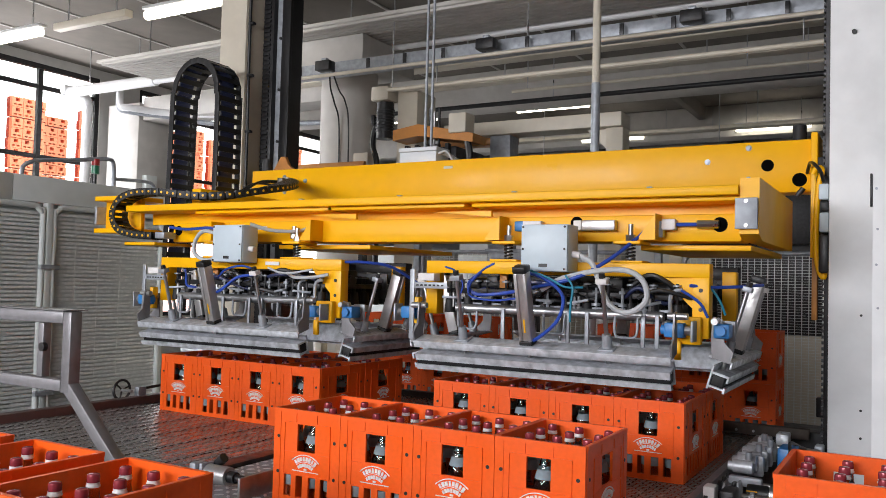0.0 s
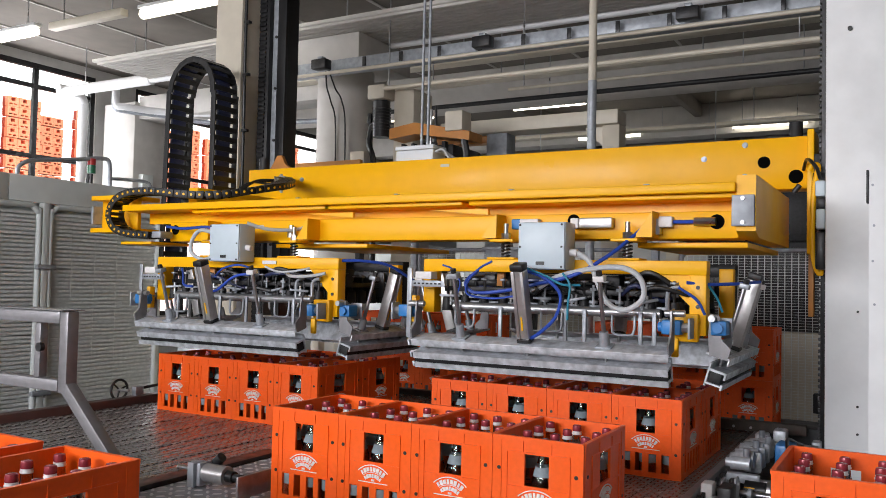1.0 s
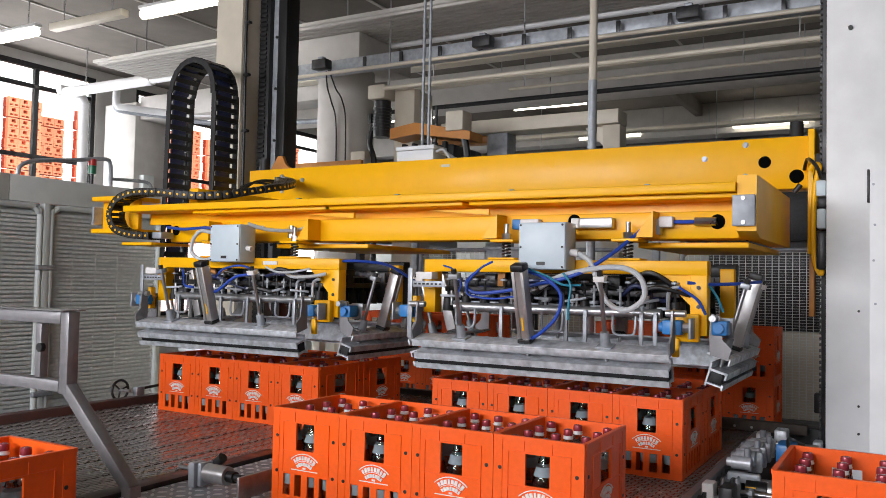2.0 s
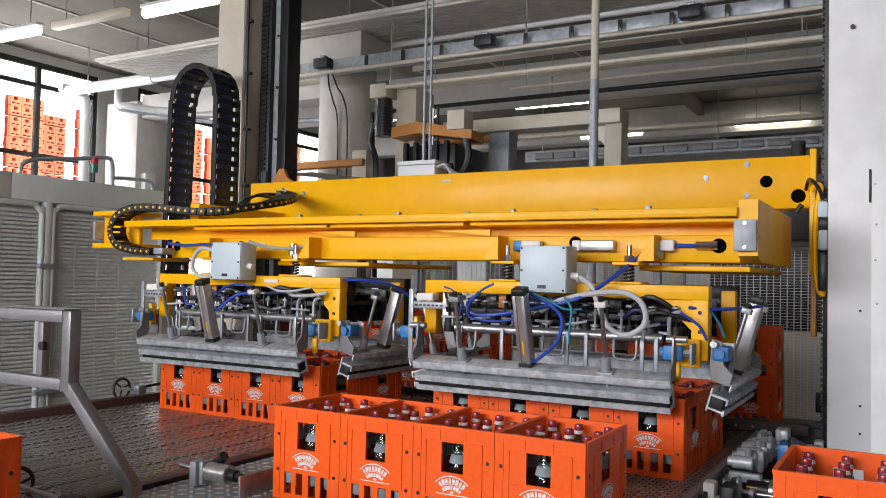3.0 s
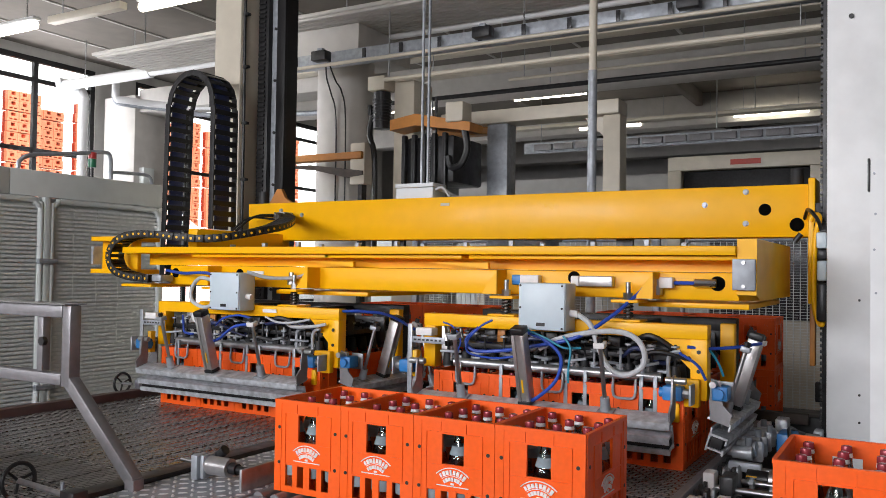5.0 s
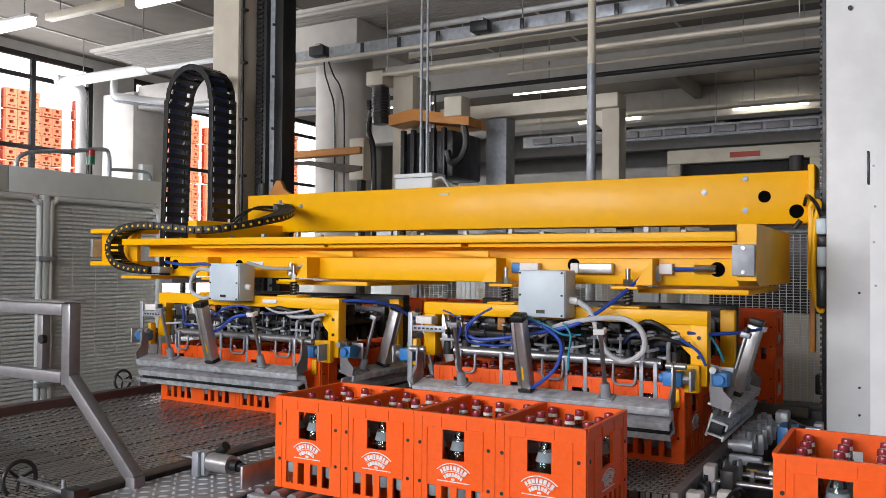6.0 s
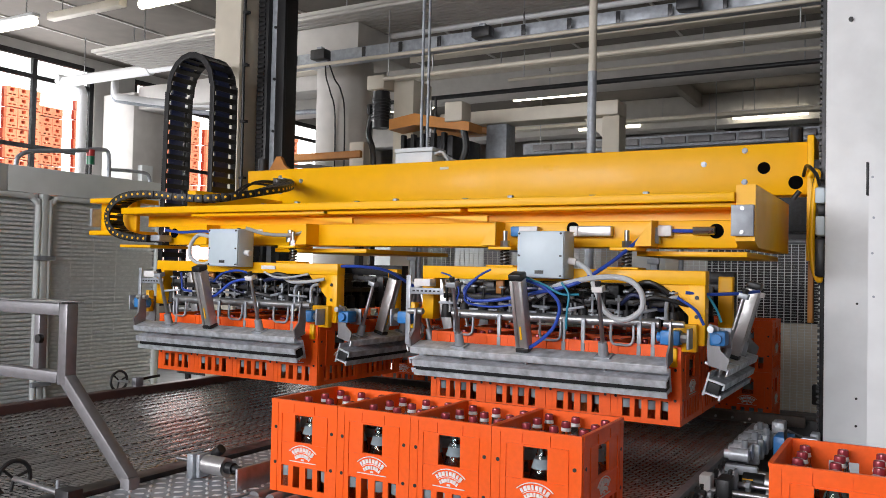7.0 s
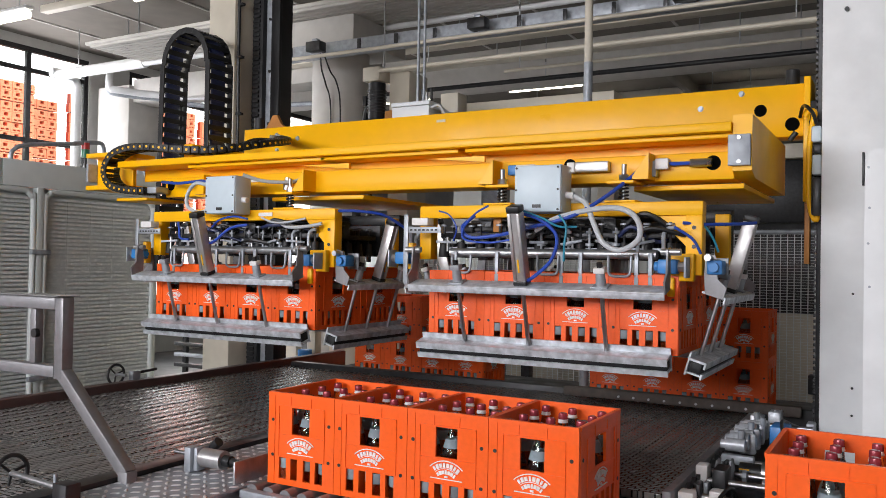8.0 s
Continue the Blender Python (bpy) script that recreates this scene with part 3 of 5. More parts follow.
part("edge_strip", box(B(), 1.882, 1.891, 1.295, 1.345, 1.95, 2.08, 0.002), DARK, guard)
for x, z in ((1.905, 2.02), (1.91, 1.86), (1.906, 1.72), (1.912, 1.55)):
    part("rivet", rod(B(), (x, 1.294, z), (x, 1.301, z), 0.005, 8), ZINC, guard)

# lifting beam with its crate rail
BZ = 1.80
beam = thing("lifting_beam", (-0.4, 2.3, BZ), "yellow painted steel lifting beam with a crosswise rail", "lifting beam")
part("main_beam", box(B(), -2.31, 1.565, 2.30, 2.46, 2.125, 2.402, 0.006), YELLOW, beam)
part("end_flange", box(B(), 1.567, 1.60, 2.26, 2.52, 1.78, 2.43, 0.006), YELLOW, beam)
part("wear_strip", box(B(), 1.572, 1.598, 2.30, 2.36, 1.46, 1.778, 0.003), ORANGE_PAINT, beam, "rust-brown wear strip")
bm = B()
hose(bm, [(1.585, 2.17, 2.20), (1.60, 2.17, 2.225), (1.628, 2.17, 2.22), (1.612, 2.17, 2.12), (1.604, 2.17, 1.98), (1.604, 2.17, 1.82), (1.618, 2.17, 1.72), (1.64, 2.17, 1.68), (1.645, 2.17, 1.74)], 0.014, 10, 6)
part("roller_guard", bm, YELLOW, beam)
part("carriage", box(B(), 1.60, 1.632, 2.26, 2.5, 1.72, 2.30, 0.006), DARK, beam)
for z in (1.78, 1.96, 2.15):
    part("guide_roller", rod(B(), (1.602, 2.215, z), (1.66, 2.215, z), 0.045, 18), DARK, beam)
part("motor_cover", box(B(), 1.622, 1.668, 2.08, 2.16, 2.06, 2.14, 0.01), BOX_BLUE, beam)
part("motor_cover", box(B(), 1.625, 1.668, 2.09, 2.17, 1.90, 2.0, 0.01), BOX_BLUE, beam)
part("gear_case", box(B(), 1.622, 1.670, 2.10, 2.2, 1.70, 1.89, 0.012), DARK, beam)
part("gear_case", box(B(), 1.628, 1.670, 2.10, 2.2, 2.005, 2.055, 0.01), DARK, beam)
part("cable", hose(B(), [(1.645, 2.09, 2.15), (1.63, 2.07, 2.2), (1.60, 2.1, 2.24), (1.57, 2.2, 2.26), (1.55, 2.27, 2.22)], 0.009), BLACK, beam)
part("buffer", rod(B(), (1.50, 2.38, 2.403), (1.50, 2.38, 2.49), 0.035, 18), RUBBER, beam, "black rubber buffer")
part("carriage", box(B(), -2.31, -2.20, 2.47, 2.65, 2.08, 2.40, 0.01), YELLOW, beam)
part("buffer", rod(B(), (-2.25, 2.40, 2.403), (-2.25, 2.40, 2.50), 0.04, 18), RUBBER, beam)
bm = prism(B(), [(-2.22, 2.403), (-1.98, 2.403), (-2.06, 2.45), (-2.10, 2.52), (-2.14, 2.52)], "y", 2.42, 2.45)
part("lifting_lug", bm, ORANGE_PAINT, beam)
for x, z in ((1.255, 2.37), (1.04, 2.305), (1.255, 2.20), (-1.795, 2.31), (-1.99, 2.345), (-1.985, 2.235)):
    bm = rod(B(), (x, 2.287, z), (x, 2.301, z), 0.012, 6)
    rod(bm, (x, 2.296, z), (x, 2.3005, z), 0.016, 16)
    part("bolt", bm, ZINC, beam)
for x, z, r in ((1.352, 2.272, 0.032), (1.51, 2.19, 0.036)):
    bm = rod(B(), (x, 2.2975, z), (x, 2.3012, z), r, 26)
    part("hole", bm, VOID, beam, "black disc on the beam for the shade of a round hole")
part("type_plate", box(B(), -0.64, -0.575, 2.297, 2.3, 2.345, 2.362), CREAM, beam)
part("swivel", rod(B(), (1.505, 2.25, 2.10), (1.535, 2.25, 2.14), 0.014), DARK, beam)
# crosswise rail in front
part("rail_box", box(B(), -2.03, 1.398, 1.31, 1.50, 1.812, 1.932, 0.006), YELLOW, beam)
part("rail_top_flange", box(B(), -2.38, 1.398, 1.225, 1.62, 2.005, 2.045, 0.004), YELLOW, beam)
part("rail_web", box(B(), -2.36, 1.398, 1.43, 1.46, 1.934, 2.003), YELLOW, beam)
bm = B()
box(bm, -1.80, -0.75, 1.27, 1.43, 1.984, 2.003, 0.003)
box(bm, -0.78, 0.08, 1.27, 1.43, 1.984, 2.003, 0.003)
box(bm, 0.12, 1.396, 1.27, 1.43, 1.984, 2.003, 0.003)
part("stiffener_plates", bm, YELLOW, beam)
for x in (-0.72, 0.10):
    part("gusset", prism(B(), [(x - 0.22, 1.965), (x + 0.12, 1.965), (x + 0.12, 1.935)], "y", 1.29, 1.31), YELLOW, beam)
part("rail_end", box(B(), -2.72, -2.37, 1.34, 1.37, 1.872, 2.115, 0.003), YELLOW, beam)
for z in (1.872, 2.085):
    part("rail_end_flange", box(B(), -2.72, -2.37, 1.25, 1.52, z, z + 0.03, 0.003), YELLOW, beam)
part("end_plate", box(B(), -2.745, -2.722, 1.27, 1.50, 1.93, 2.05, 0.003), ZINC, beam)
part("rail_lower_flange", box(B(), -2.40, -2.12, 1.24, 1.56, 1.792, 1.810, 0.003), YELLOW, beam)
part("rail_lower_flange", box(B(), 0.95, 1.43, 1.36, 2.28, 1.775, 1.798, 0.003), YELLOW, beam)
part("rail_lower_flange", box(B(), -1.2, -0.55, 1.36, 2.28, 1.775, 1.798, 0.003), YELLOW, beam)
bm = prism(B(), [(1.25, 1.84), (1.34, 1.815), (2.296, 1.815), (2.296, 2.075), (1.25, 2.075)], "x", 1.40, 1.478)
part("end_arm", bm, YELLOW, beam)
part("cover_plate", box(B(), 1.385, 1.475, 1.225, 1.247, 1.86, 1.99, 0.003), ZINC, beam, "small galvanised cover plate")
for z in (1.875, 1.975):
    part("bolt", rod(B(), (1.43, 1.218, z), (1.43, 1.226, z), 0.008, 8), CHROME, beam)
for x in (-1.05, 0.55):
    part("drop_plate", box(B(), x - 0.05, x + 0.05, 2.425, 2.455, 1.92, 2.127), DARK, beam)
for k in range(13):
    x = -1.7 + 0.235 * k + 0.03 * (k % 3)
    part("stud", box(B(), x - 0.013, x + 0.013, 1.50, 1.53, 2.0455, 2.068 + 0.008 * (k % 3), 0.003), ZINC, beam)
part("end_arm", box(B(), -2.05, -1.97, 1.47, 2.32, 2.05, 2.17, 0.005), YELLOW, beam)
for x in (-1.05, 0.55):
    part("cross_arm", box(B(), x - 0.06, x + 0.06, 1.50, 2.42, 1.90, 2.03, 0.005), YELLOW, beam)
for x, z, r in ((-1.44, 1.885, 0.03), (-1.98, 1.885, 0.03), (0.66, 1.90, 0.03), (1.31, 1.885, 0.032)):
    part("hole", rod(B(), (x, 1.3075, z), (x, 1.3112, z), r, 24), VOID, beam, "black disc on the rail for the shade of a round hole")
for x in (0.28, 1.03, -1.62, -0.87):
    part("web_rib", prism(B(), [(x - 0.05, 1.815), (x + 0.03, 1.815), (x + 0.03, 1.93)], "y", 1.20, 1.309), YELLOW, beam)
# control box on top of the beam
cbox = thing("terminal_box", (-0.9, 2.45, 2.402), "pale grey terminal box on the yellow beam", "terminal box")
part("housing", box(B(), -1.01, -0.72, 2.33, 2.50, 2.403, 2.475, 0.006), BOX_WHITE, cbox)
part("lid", box(B(), -1.015, -0.715, 2.325, 2.505, 2.477, 2.505, 0.005), BOX_WHITE, cbox)
for i in range(4):
    part("cable", hose(B(), [(-0.716, 2.36 + 0.03 * i, 2.46), (-0.66, 2.36 + 0.03 * i, 2.47 - 0.01 * i), (-0.62 + 0.01 * i, 2.38 + 0.03 * i, 2.41)], 0.009), HOSE_GREY, cbox)
for i, (s, e) in enumerate((((-2.0, 2.28, 2.30), (-2.25, 2.1, 2.19)), ((-1.98, 2.28, 2.31), (-2.2, 2.0, 2.14)), ((-2.02, 2.27, 2.28), (-2.32, 2.05, 2.12)))):
    mid = (Vector(s) + Vector(e)) / 2 + Vector((-0.02, 0, 0.05 + 0.015 * i))
    part("cable", hose(B(), [s, mid, e], 0.008), BLACK, beam)


# ---------- gripper heads ----------
TILT = 16.0


def clamp(head, m, length, name):
    """A swinging clamp: the fixed tray with bushings and cylinder, and the bar that slides out on its rods.
    In m's space: u along it, v inwards, w up along the slide. Returns the sliding bar."""
    h = length / 2
    bm = box(B(), -h, h, -0.055, 0.045, 0.0, 0.010, 0.002, m)
    box(bm, -h, h, -0.055, -0.047, -0.022, 0.002, 0.002, m)
    tray = part(name, bm, WORN_ALU, head, "scratched grey metal clamp tray")
    for s in (-1, 1):
        bm = prism(B(), [(-0.045, 0.0), (0.03, 0.0), (0.055, 0.07), (0.075, 0.165), (0.035, 0.165), (0.0, 0.075), (-0.045, 0.05)], "x", s * h - 0.004, s * h + 0.004, m)
        part("lever", bm, SATIN, tray)
        part("pin", rod(B(), (s * (h - 0.03), 0.055, 0.15), (s * (h + 0.05), 0.055, 0.15), 0.014, 14, None, m), STEEL, tray)
    for u in (-0.30 * length, 0.27 * length):
        bm = rod(B(), (u, 0, 0.008), (u, 0, 0.075), 0.023, 16, 0.019, m)
        box(bm, u - 0.035, u + 0.035, -0.03, 0.03, 0.010, 0.018, 0.003, m)
        part("bushing", bm, ZINC, tray)
    u = -0.03 * length
    bm = B()
    for a, b in ((-0.029, -0.012), (0.012, 0.029)):
        box(bm, u + a, u + b, -0.029, 0.029, 0.03, 0.335, 0.004, m)
    box(bm, u - 0.013, u + 0.013, -0.022, 0.022, 0.03, 0.335, 0, m)
    cyl = part("cylinder", bm, ALU, tray, "grooved aluminium air cylinder")
    part("end_cap", box(B(), u - 0.031, u + 0.031, -0.031, 0.031, 0.336, 0.366, 0.006, m), BLACK, tray)
    part("end_cap", box(B(), u - 0.031, u + 0.031, -0.031, 0.031, 0.011, 0.031, 0.006, m), BLACK, tray)
    part("label_strip", box(B(), u - 0.004, u + 0.004, -0.0245, -0.0215, 0.07, 0.13, 0, m), YELLOW_CLEAN, tray)
    # sliding bar
    profile = [(0.020, -0.128), (0.020, -0.028), (0.012, -0.028), (0.012, -0.052), (-0.058, -0.052), (-0.058, -0.082), (-0.050, -0.082), (-0.050, -0.062), (0.012, -0.062),
               (0.012, -0.110), (-0.047, -0.110), (-0.047, -0.104), (-0.055, -0.104), (-0.055, -0.128), (-0.047, -0.128), (-0.047, -0.118), (0.012, -0.118), (0.012, -0.128)]
    bm = prism(B(), profile, "x", -h + 0.005, h - 0.005, m)
    bar = part("clamp_bar", bm, WORN_ALU, head, "scratched grey metal clamp bar with a rubber channel")
    part("rubber_insert", box(B(), -h + 0.01, h - 0.01, -0.042, 0.010, -0.109, -0.064, 0.004, m), RUBBER, bar, "black rubber insert")
    for u2 in (-0.30 * length, 0.27 * length):
        part("guide_rod", rod(B(), (u2, 0, -0.058), (u2, 0, 0.315), 0.0095, 12, None, m), CHROME, bar)
        part("rod_cap", box(B(), u2 - 0.024, u2 + 0.024, -0.02, 0.02, 0.295, 0.318, 0.003, m), RING if u2 > 0 else ZINC, bar, "pale marked rod cap")
        part("rod_end", rod(B(), (u2, 0, 0.318), (u2, 0, 0.338), 0.013, 8, None, m), DARK, bar)
    part("piston_rod", rod(B(), (u, 0, -0.058), (u, 0, 0.26), 0.0095, 12, None, m), CHROME, bar)
    return bar


def actuator(head, m):
    """A blue bearing block with its flange and lock nut."""
    bm = box(B(), -0.038, 0.042, -0.032, 0.032, -0.03, 0.03, 0.008, m)
    rod(bm, (-0.055, 0, 0), (-0.038, 0, 0), 0.02, 16, None, m)
    blk = part("bearing_block", bm, BLUE, head, "blue cast bearing block")
    part("nut", rod(B(), (0.042, 0, 0), (0.07, 0, 0), 0.020, 8, None, m), STEEL, blk)
    part("washer_plate", box(B(), -0.005, 0.005, -0.036, 0.036, -0.045, 0.04, 0.003, m @ pose(0.076, 0, 0)), ZINC, blk)


CUP = mesh_of("neck_gripper", rod(B(), (0, 0, 0), (0, 0, 0.073), 0.027, 12, 0.021), RUBBER)
STEM = mesh_of("stem", rod(B(), (0, 0, 0.073), (0, 0, 0.163), 0.006, 8), DARK)
WASHER = mesh_of("washer", rod(B(), (0, 0, 0.15), (0, 0, 0.158), 0.018, 10), ZINC)


def gripper_head(gx, lift, label):
    g = lambda u, v, w: (gx + u, G0 + v, w)
    head = thing("gripper_head", (gx + 0.6, G0 + 0.4, 1.3), label, "gripper head", "gripper heads")
    # portal frames, the front one yellow and the rear one dark
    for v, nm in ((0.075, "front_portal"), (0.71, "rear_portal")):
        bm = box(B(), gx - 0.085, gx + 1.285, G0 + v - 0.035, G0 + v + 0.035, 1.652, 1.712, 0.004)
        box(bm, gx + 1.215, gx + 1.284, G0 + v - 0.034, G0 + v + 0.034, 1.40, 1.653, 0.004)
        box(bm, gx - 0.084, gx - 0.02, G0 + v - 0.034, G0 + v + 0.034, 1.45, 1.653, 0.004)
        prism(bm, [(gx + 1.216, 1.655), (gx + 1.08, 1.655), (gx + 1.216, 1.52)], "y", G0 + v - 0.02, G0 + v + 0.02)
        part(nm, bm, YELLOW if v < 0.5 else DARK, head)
    part("rear_leg", box(B(), gx + 1.22, gx + 1.286, G0 + 0.62, G0 + 0.673, 1.40, 1.69, 0.004), YELLOW, head)
    for u in (0.30, 0.88):
        part("cross_member", box(B(), gx + u - 0.04, gx + u + 0.04, G0 + 0.112, G0 + 0.673, 1.655, 1.70, 0.004), DARK, head)
    for u, v, w in ((0.10, 0.45, 0.05), (0.60, 0.45, 0.06), (1.02, 0.38, 0.05)):
        part("manifold", box(B(), gx + u - 0.09, gx + u + 0.09, G0 + v - w, G0 + v + w, 1.585, 1.66, 0.008), BLACK, head)
    part("rear_screen", box(B(), gx + 0.0, gx + 1.2, G0 + 0.60, G0 + 0.615, 1.50, 1.645, 0.002), DARK, head)
    tangle = random.Random(int(gx * 100))
    for k in range(16):
        x0, x1 = tangle.uniform(0.02, 1.0), tangle.uniform(0.1, 0.35)
        y0, z0 = tangle.uniform(0.0, 0.12), tangle.uniform(1.53, 1.62)
        part("black_hose", hose(B(), [g(x0, y0, z0), g(x0 + 0.3 * x1, y0 - 0.02, z0 + tangle.uniform(0.0, 0.05)), g(x0 + 0.7 * x1, y0 + 0.03, z0 + tangle.uniform(-0.05, 0.03)), g(min(x0 + x1, 1.18), y0 + 0.06, 1.585)],
                                tangle.choice((0.006, 0.009, 0.012)), 7, 5), NAVY if k % 4 == 0 else BLACK, head)
    for k in range(7):
        x0 = 0.08 + 0.16 * k
        part("clamp_arm", box(B(), -0.05, 0.05, -0.012, 0.012, -0.006, 0.006, 0.002, Matrix.Translation(g(x0, 0.02, 1.535)) @ pose(0, 0, 0, 0, tangle.uniform(-12, 12), tangle.uniform(-40, 40))), ZINC, head)
        part("set_screw", rod(B(), g(x0, 0.03, 1.49), g(x0, 0.03, 1.56), 0.007, 8), DARK if k % 2 else CHROME, head)
    part("bearing_bracket", box(B(), gx + 1.155, gx + 1.26, G0 + 0.0, G0 + 0.038, 1.375, 1.49, 0.006), YELLOW, head)
    part("stop_tab", box(B(), gx + 1.155, gx + 1.185, G0 - 0.02, G0 + 0.0, 1.31, 1.39, 0.006), YELLOW, head)
    part("bearing_bracket", box(B(), gx - 0.13, gx - 0.10, G0 + 0.0, G0 + 0.04, 1.40, 1.53, 0.006), YELLOW_CLEAN, head)
    actuator(head, pose(gx + 1.165, G0 - 0.04, 1.435))
    actuator(head, pose(gx + 1.335, G0 + 0.07, 1.435, 0, 0, 90))
    actuator(head, pose(gx - 0.13, G0 - 0.02, 1.455, 0, 0, 180))
    # dark base with the neck grippers
    part("base_plate", box(B(), gx + 0.03, gx + 1.17, G0 + 0.05, G0 + 0.75, 1.555, 1.58, 0.003), DARK, head)
    for i in range(12):
        for j in range(8):
            cup = new("neck_gripper", CUP)
            cup.parent = head
            cup.location = (0.05 + 0.1 * i - 0.6, 0.05 + 0.1 * j - 0.4, 0.162)
            for nm, me in (("stem", STEM), ("washer", WASHER)):
                piece = new(nm, me)
                piece.parent = cup
    for v in (0.03, 0.77):
        part("cross_tube", rod(B(), g(0.1, v, 1.485), g(1.1, v, 1.485), 0.021, 16), STEEL, head)
    part("angle_rail", box(B(), gx + 0.05, gx + 1.12, G0 + 0.055, G0 + 0.10, 1.500, 1.512), ZINC, head)
    for u in (0.14, 0.36, 0.48, 0.68, 0.77, 1.02, 1.08):
        part("hanger_bar", box(B(), gx + u - 0.009, gx + u + 0.009, G0 - 0.004, G0 + 0.008, 1.335, 1.49, 0.002), ZINC, head)
    for u in (1.02, 1.13):
        part("bracket_loop", hose(B(), [g(u, 0.02, 1.49), g(u, 0.02, 1.57), g(u + 0.02, 0.02, 1.595), g(u + 0.05, 0.02, 1.60)], 0.009), ZINC, head)
    for u, v, r in ((0.17, 0.2, 0.05), (0.30, 0.15, 0.045), (1.06, 0.13, 0.04), (1.12, 0.3, 0.045), (0.9, 0.4, 0.05), (0.5, 0.4, 0.05)):
        part("valve_cylinder", rod(B(), g(u - 0.07, v, 1.60), g(u + 0.05, v, 1.60), r * 0.72, 16), BLACK if v < 0.3 else DARK, head)
    for u in (0.24, 0.56, 0.63, 0.86):
        part("valve_block", box(B(), gx + u - 0.03, gx + u + 0.03, G0 + 0.12, G0 + 0.2, 1.585, 1.645, 0.004), DARK, head)
    # perforated cable bracket at the west end
    bm = box(B(), gx - 0.09, gx + 0.10, G0 - 0.075, G0 - 0.07, 1.575, 1.605, 0.001)
    box(bm, gx - 0.105, gx - 0.08, G0 - 0.078, G0 - 0.07, 1.33, 1.665, 0.001)
    part("perforated_bracket", bm, ZINC, head)
    for k in range(7):
        part("slot", box(B(), gx - 0.07 + 0.023 * k, gx - 0.057 + 0.023 * k, G0 - 0.0765, G0 - 0.0745, 1.586, 1.594), BLACK, head)
    part("sensor_box", box(B(), gx - 0.06, gx + 0.03, G0 - 0.08, G0 - 0.02, 1.612, 1.648, 0.004), RING, head, "white sensor box")
    # springs up to the rail
    for u in (0.335, 0.93):
        sp = part("suspension_spring", hose(B(), [(gx + u + 0.02 * math.cos(k * 1.05), G0 + 0.10 + 0.02 * math.sin(k * 1.05), 1.715 + 0.0026 * k) for k in range(31)], 0.0045, 6, 2), DARK, head)
        part("spring_bolt", rod(B(), g(u, 0.10, 1.66), g(u, 0.10, 1.85), 0.009, 10), CHROME, sp)
        part("spring_seat", box(B(), gx + u - 0.06, gx + u + 0.06, G0 + 0.04, G0 + 0.20, 1.795, 1.808, 0.002), YELLOW, sp)
        part("spring_foot", box(B(), gx + u - 0.07, gx + u + 0.07, G0 + 0.04, G0 + 0.16, 1.7125, 1.722, 0.002), YELLOW, sp)
        bm = rod(B(), g(u, 0.10, 1.808), g(u, 0.10, 1.838), 0.022, 6)
        rod(bm, g(u, 0.10, 1.838), g(u, 0.10, 1.885), 0.011, 10)
        part("nut", bm, CHROME, sp)
    # junction box
    jx = gx + (0.475 if gx < -1 else 0.485)
    jb = part("junction_box", box(B(), jx, jx + 0.225, G0 - 0.085, G0 + 0.035, 1.665 + lift, 1.875 + lift, 0.005), BOX_BLUE, head, "pale blue-grey junction box")
    part("box_lid", box(B(), jx + 0.003, jx + 0.222, G0 - 0.093, G0 - 0.0855, 1.668 + lift, 1.872 + lift, 0.003), BOX_BLUE, jb)
    for a in (0.012, 0.21):
        for b in (0.012, 0.10, 0.198):
            part("screw", rod(B(), (jx + a, G0 - 0.0965, 1.665 + b + lift), (jx + a, G0 - 0.0925, 1.665 + b + lift), 0.005, 8), DARK, jb)
    part("socket", box(B(), jx + 0.09, jx + 0.13, G0 - 0.096, G0 - 0.0925, 1.685 + lift, 1.70 + lift), BLACK, jb)
    part("gland", rod(B(), (jx + 0.225, G0 - 0.03, 1.745 + lift), (jx + 0.26, G0 - 0.03, 1.74 + lift), 0.016, 10), RING, jb)
    # clamps on the four sides
    bars = [
        clamp(head, Matrix.Translation((gx + 0.585, G0 - 0.125, 1.335)) @ pose(0, 0, 0, TILT), 1.20, "front_clamp"),
        clamp(head, Matrix.Translation((gx + 1.2 + 0.125, G0 + 0.42, 1.315)) @ pose(0, 0, 0, 0, 0, 90) @ pose(0, 0, 0, TILT), 0.74, "side_clamp"),
        clamp(head, Matrix.Translation((gx - 0.125, G0 + 0.42, 1.315)) @ pose(0, 0, 0, 0, 0, -90) @ pose(0, 0, 0, TILT), 0.74, "side_clamp"),
        clamp(head, Matrix.Translation((gx + 0.6, G0 + 0.925, 1.315)) @ pose(0, 0, 0, 0, 0, 180) @ pose(0, 0, 0, TILT), 1.20, "rear_clamp"),
    ]
    ways = [Vector((0, math.sin(radians(TILT)), -math.cos(radians(TILT))))]
    for turn in (90, -90, 180):
        ways.append(Matrix.Rotation(radians(turn), 3, "Z") @ ways[0])
    return head, list(zip(bars, ways))


head_a, bars_a = gripper_head(A0, 0.02, "gripper head with grey clamps and pale junction box")
head_b, bars_b = gripper_head(B0, 0.0, "gripper head with grey clamps and blue air hoses")


def air_hose(head, points, r, mat, label):
    part("air_hose", hose(B(), points, r), mat, head, label)


jb = B0 + 0.485
air_hose(head_b, [(jb + 0.26, 1.10, 1.74), (jb + 0.33, 1.06, 1.70), (jb + 0.37, 1.04, 1.62), (jb + 0.42, 1.03, 1.53), (jb + 0.50, 1.02, 1.50), (jb + 0.575, 1.02, 1.55),
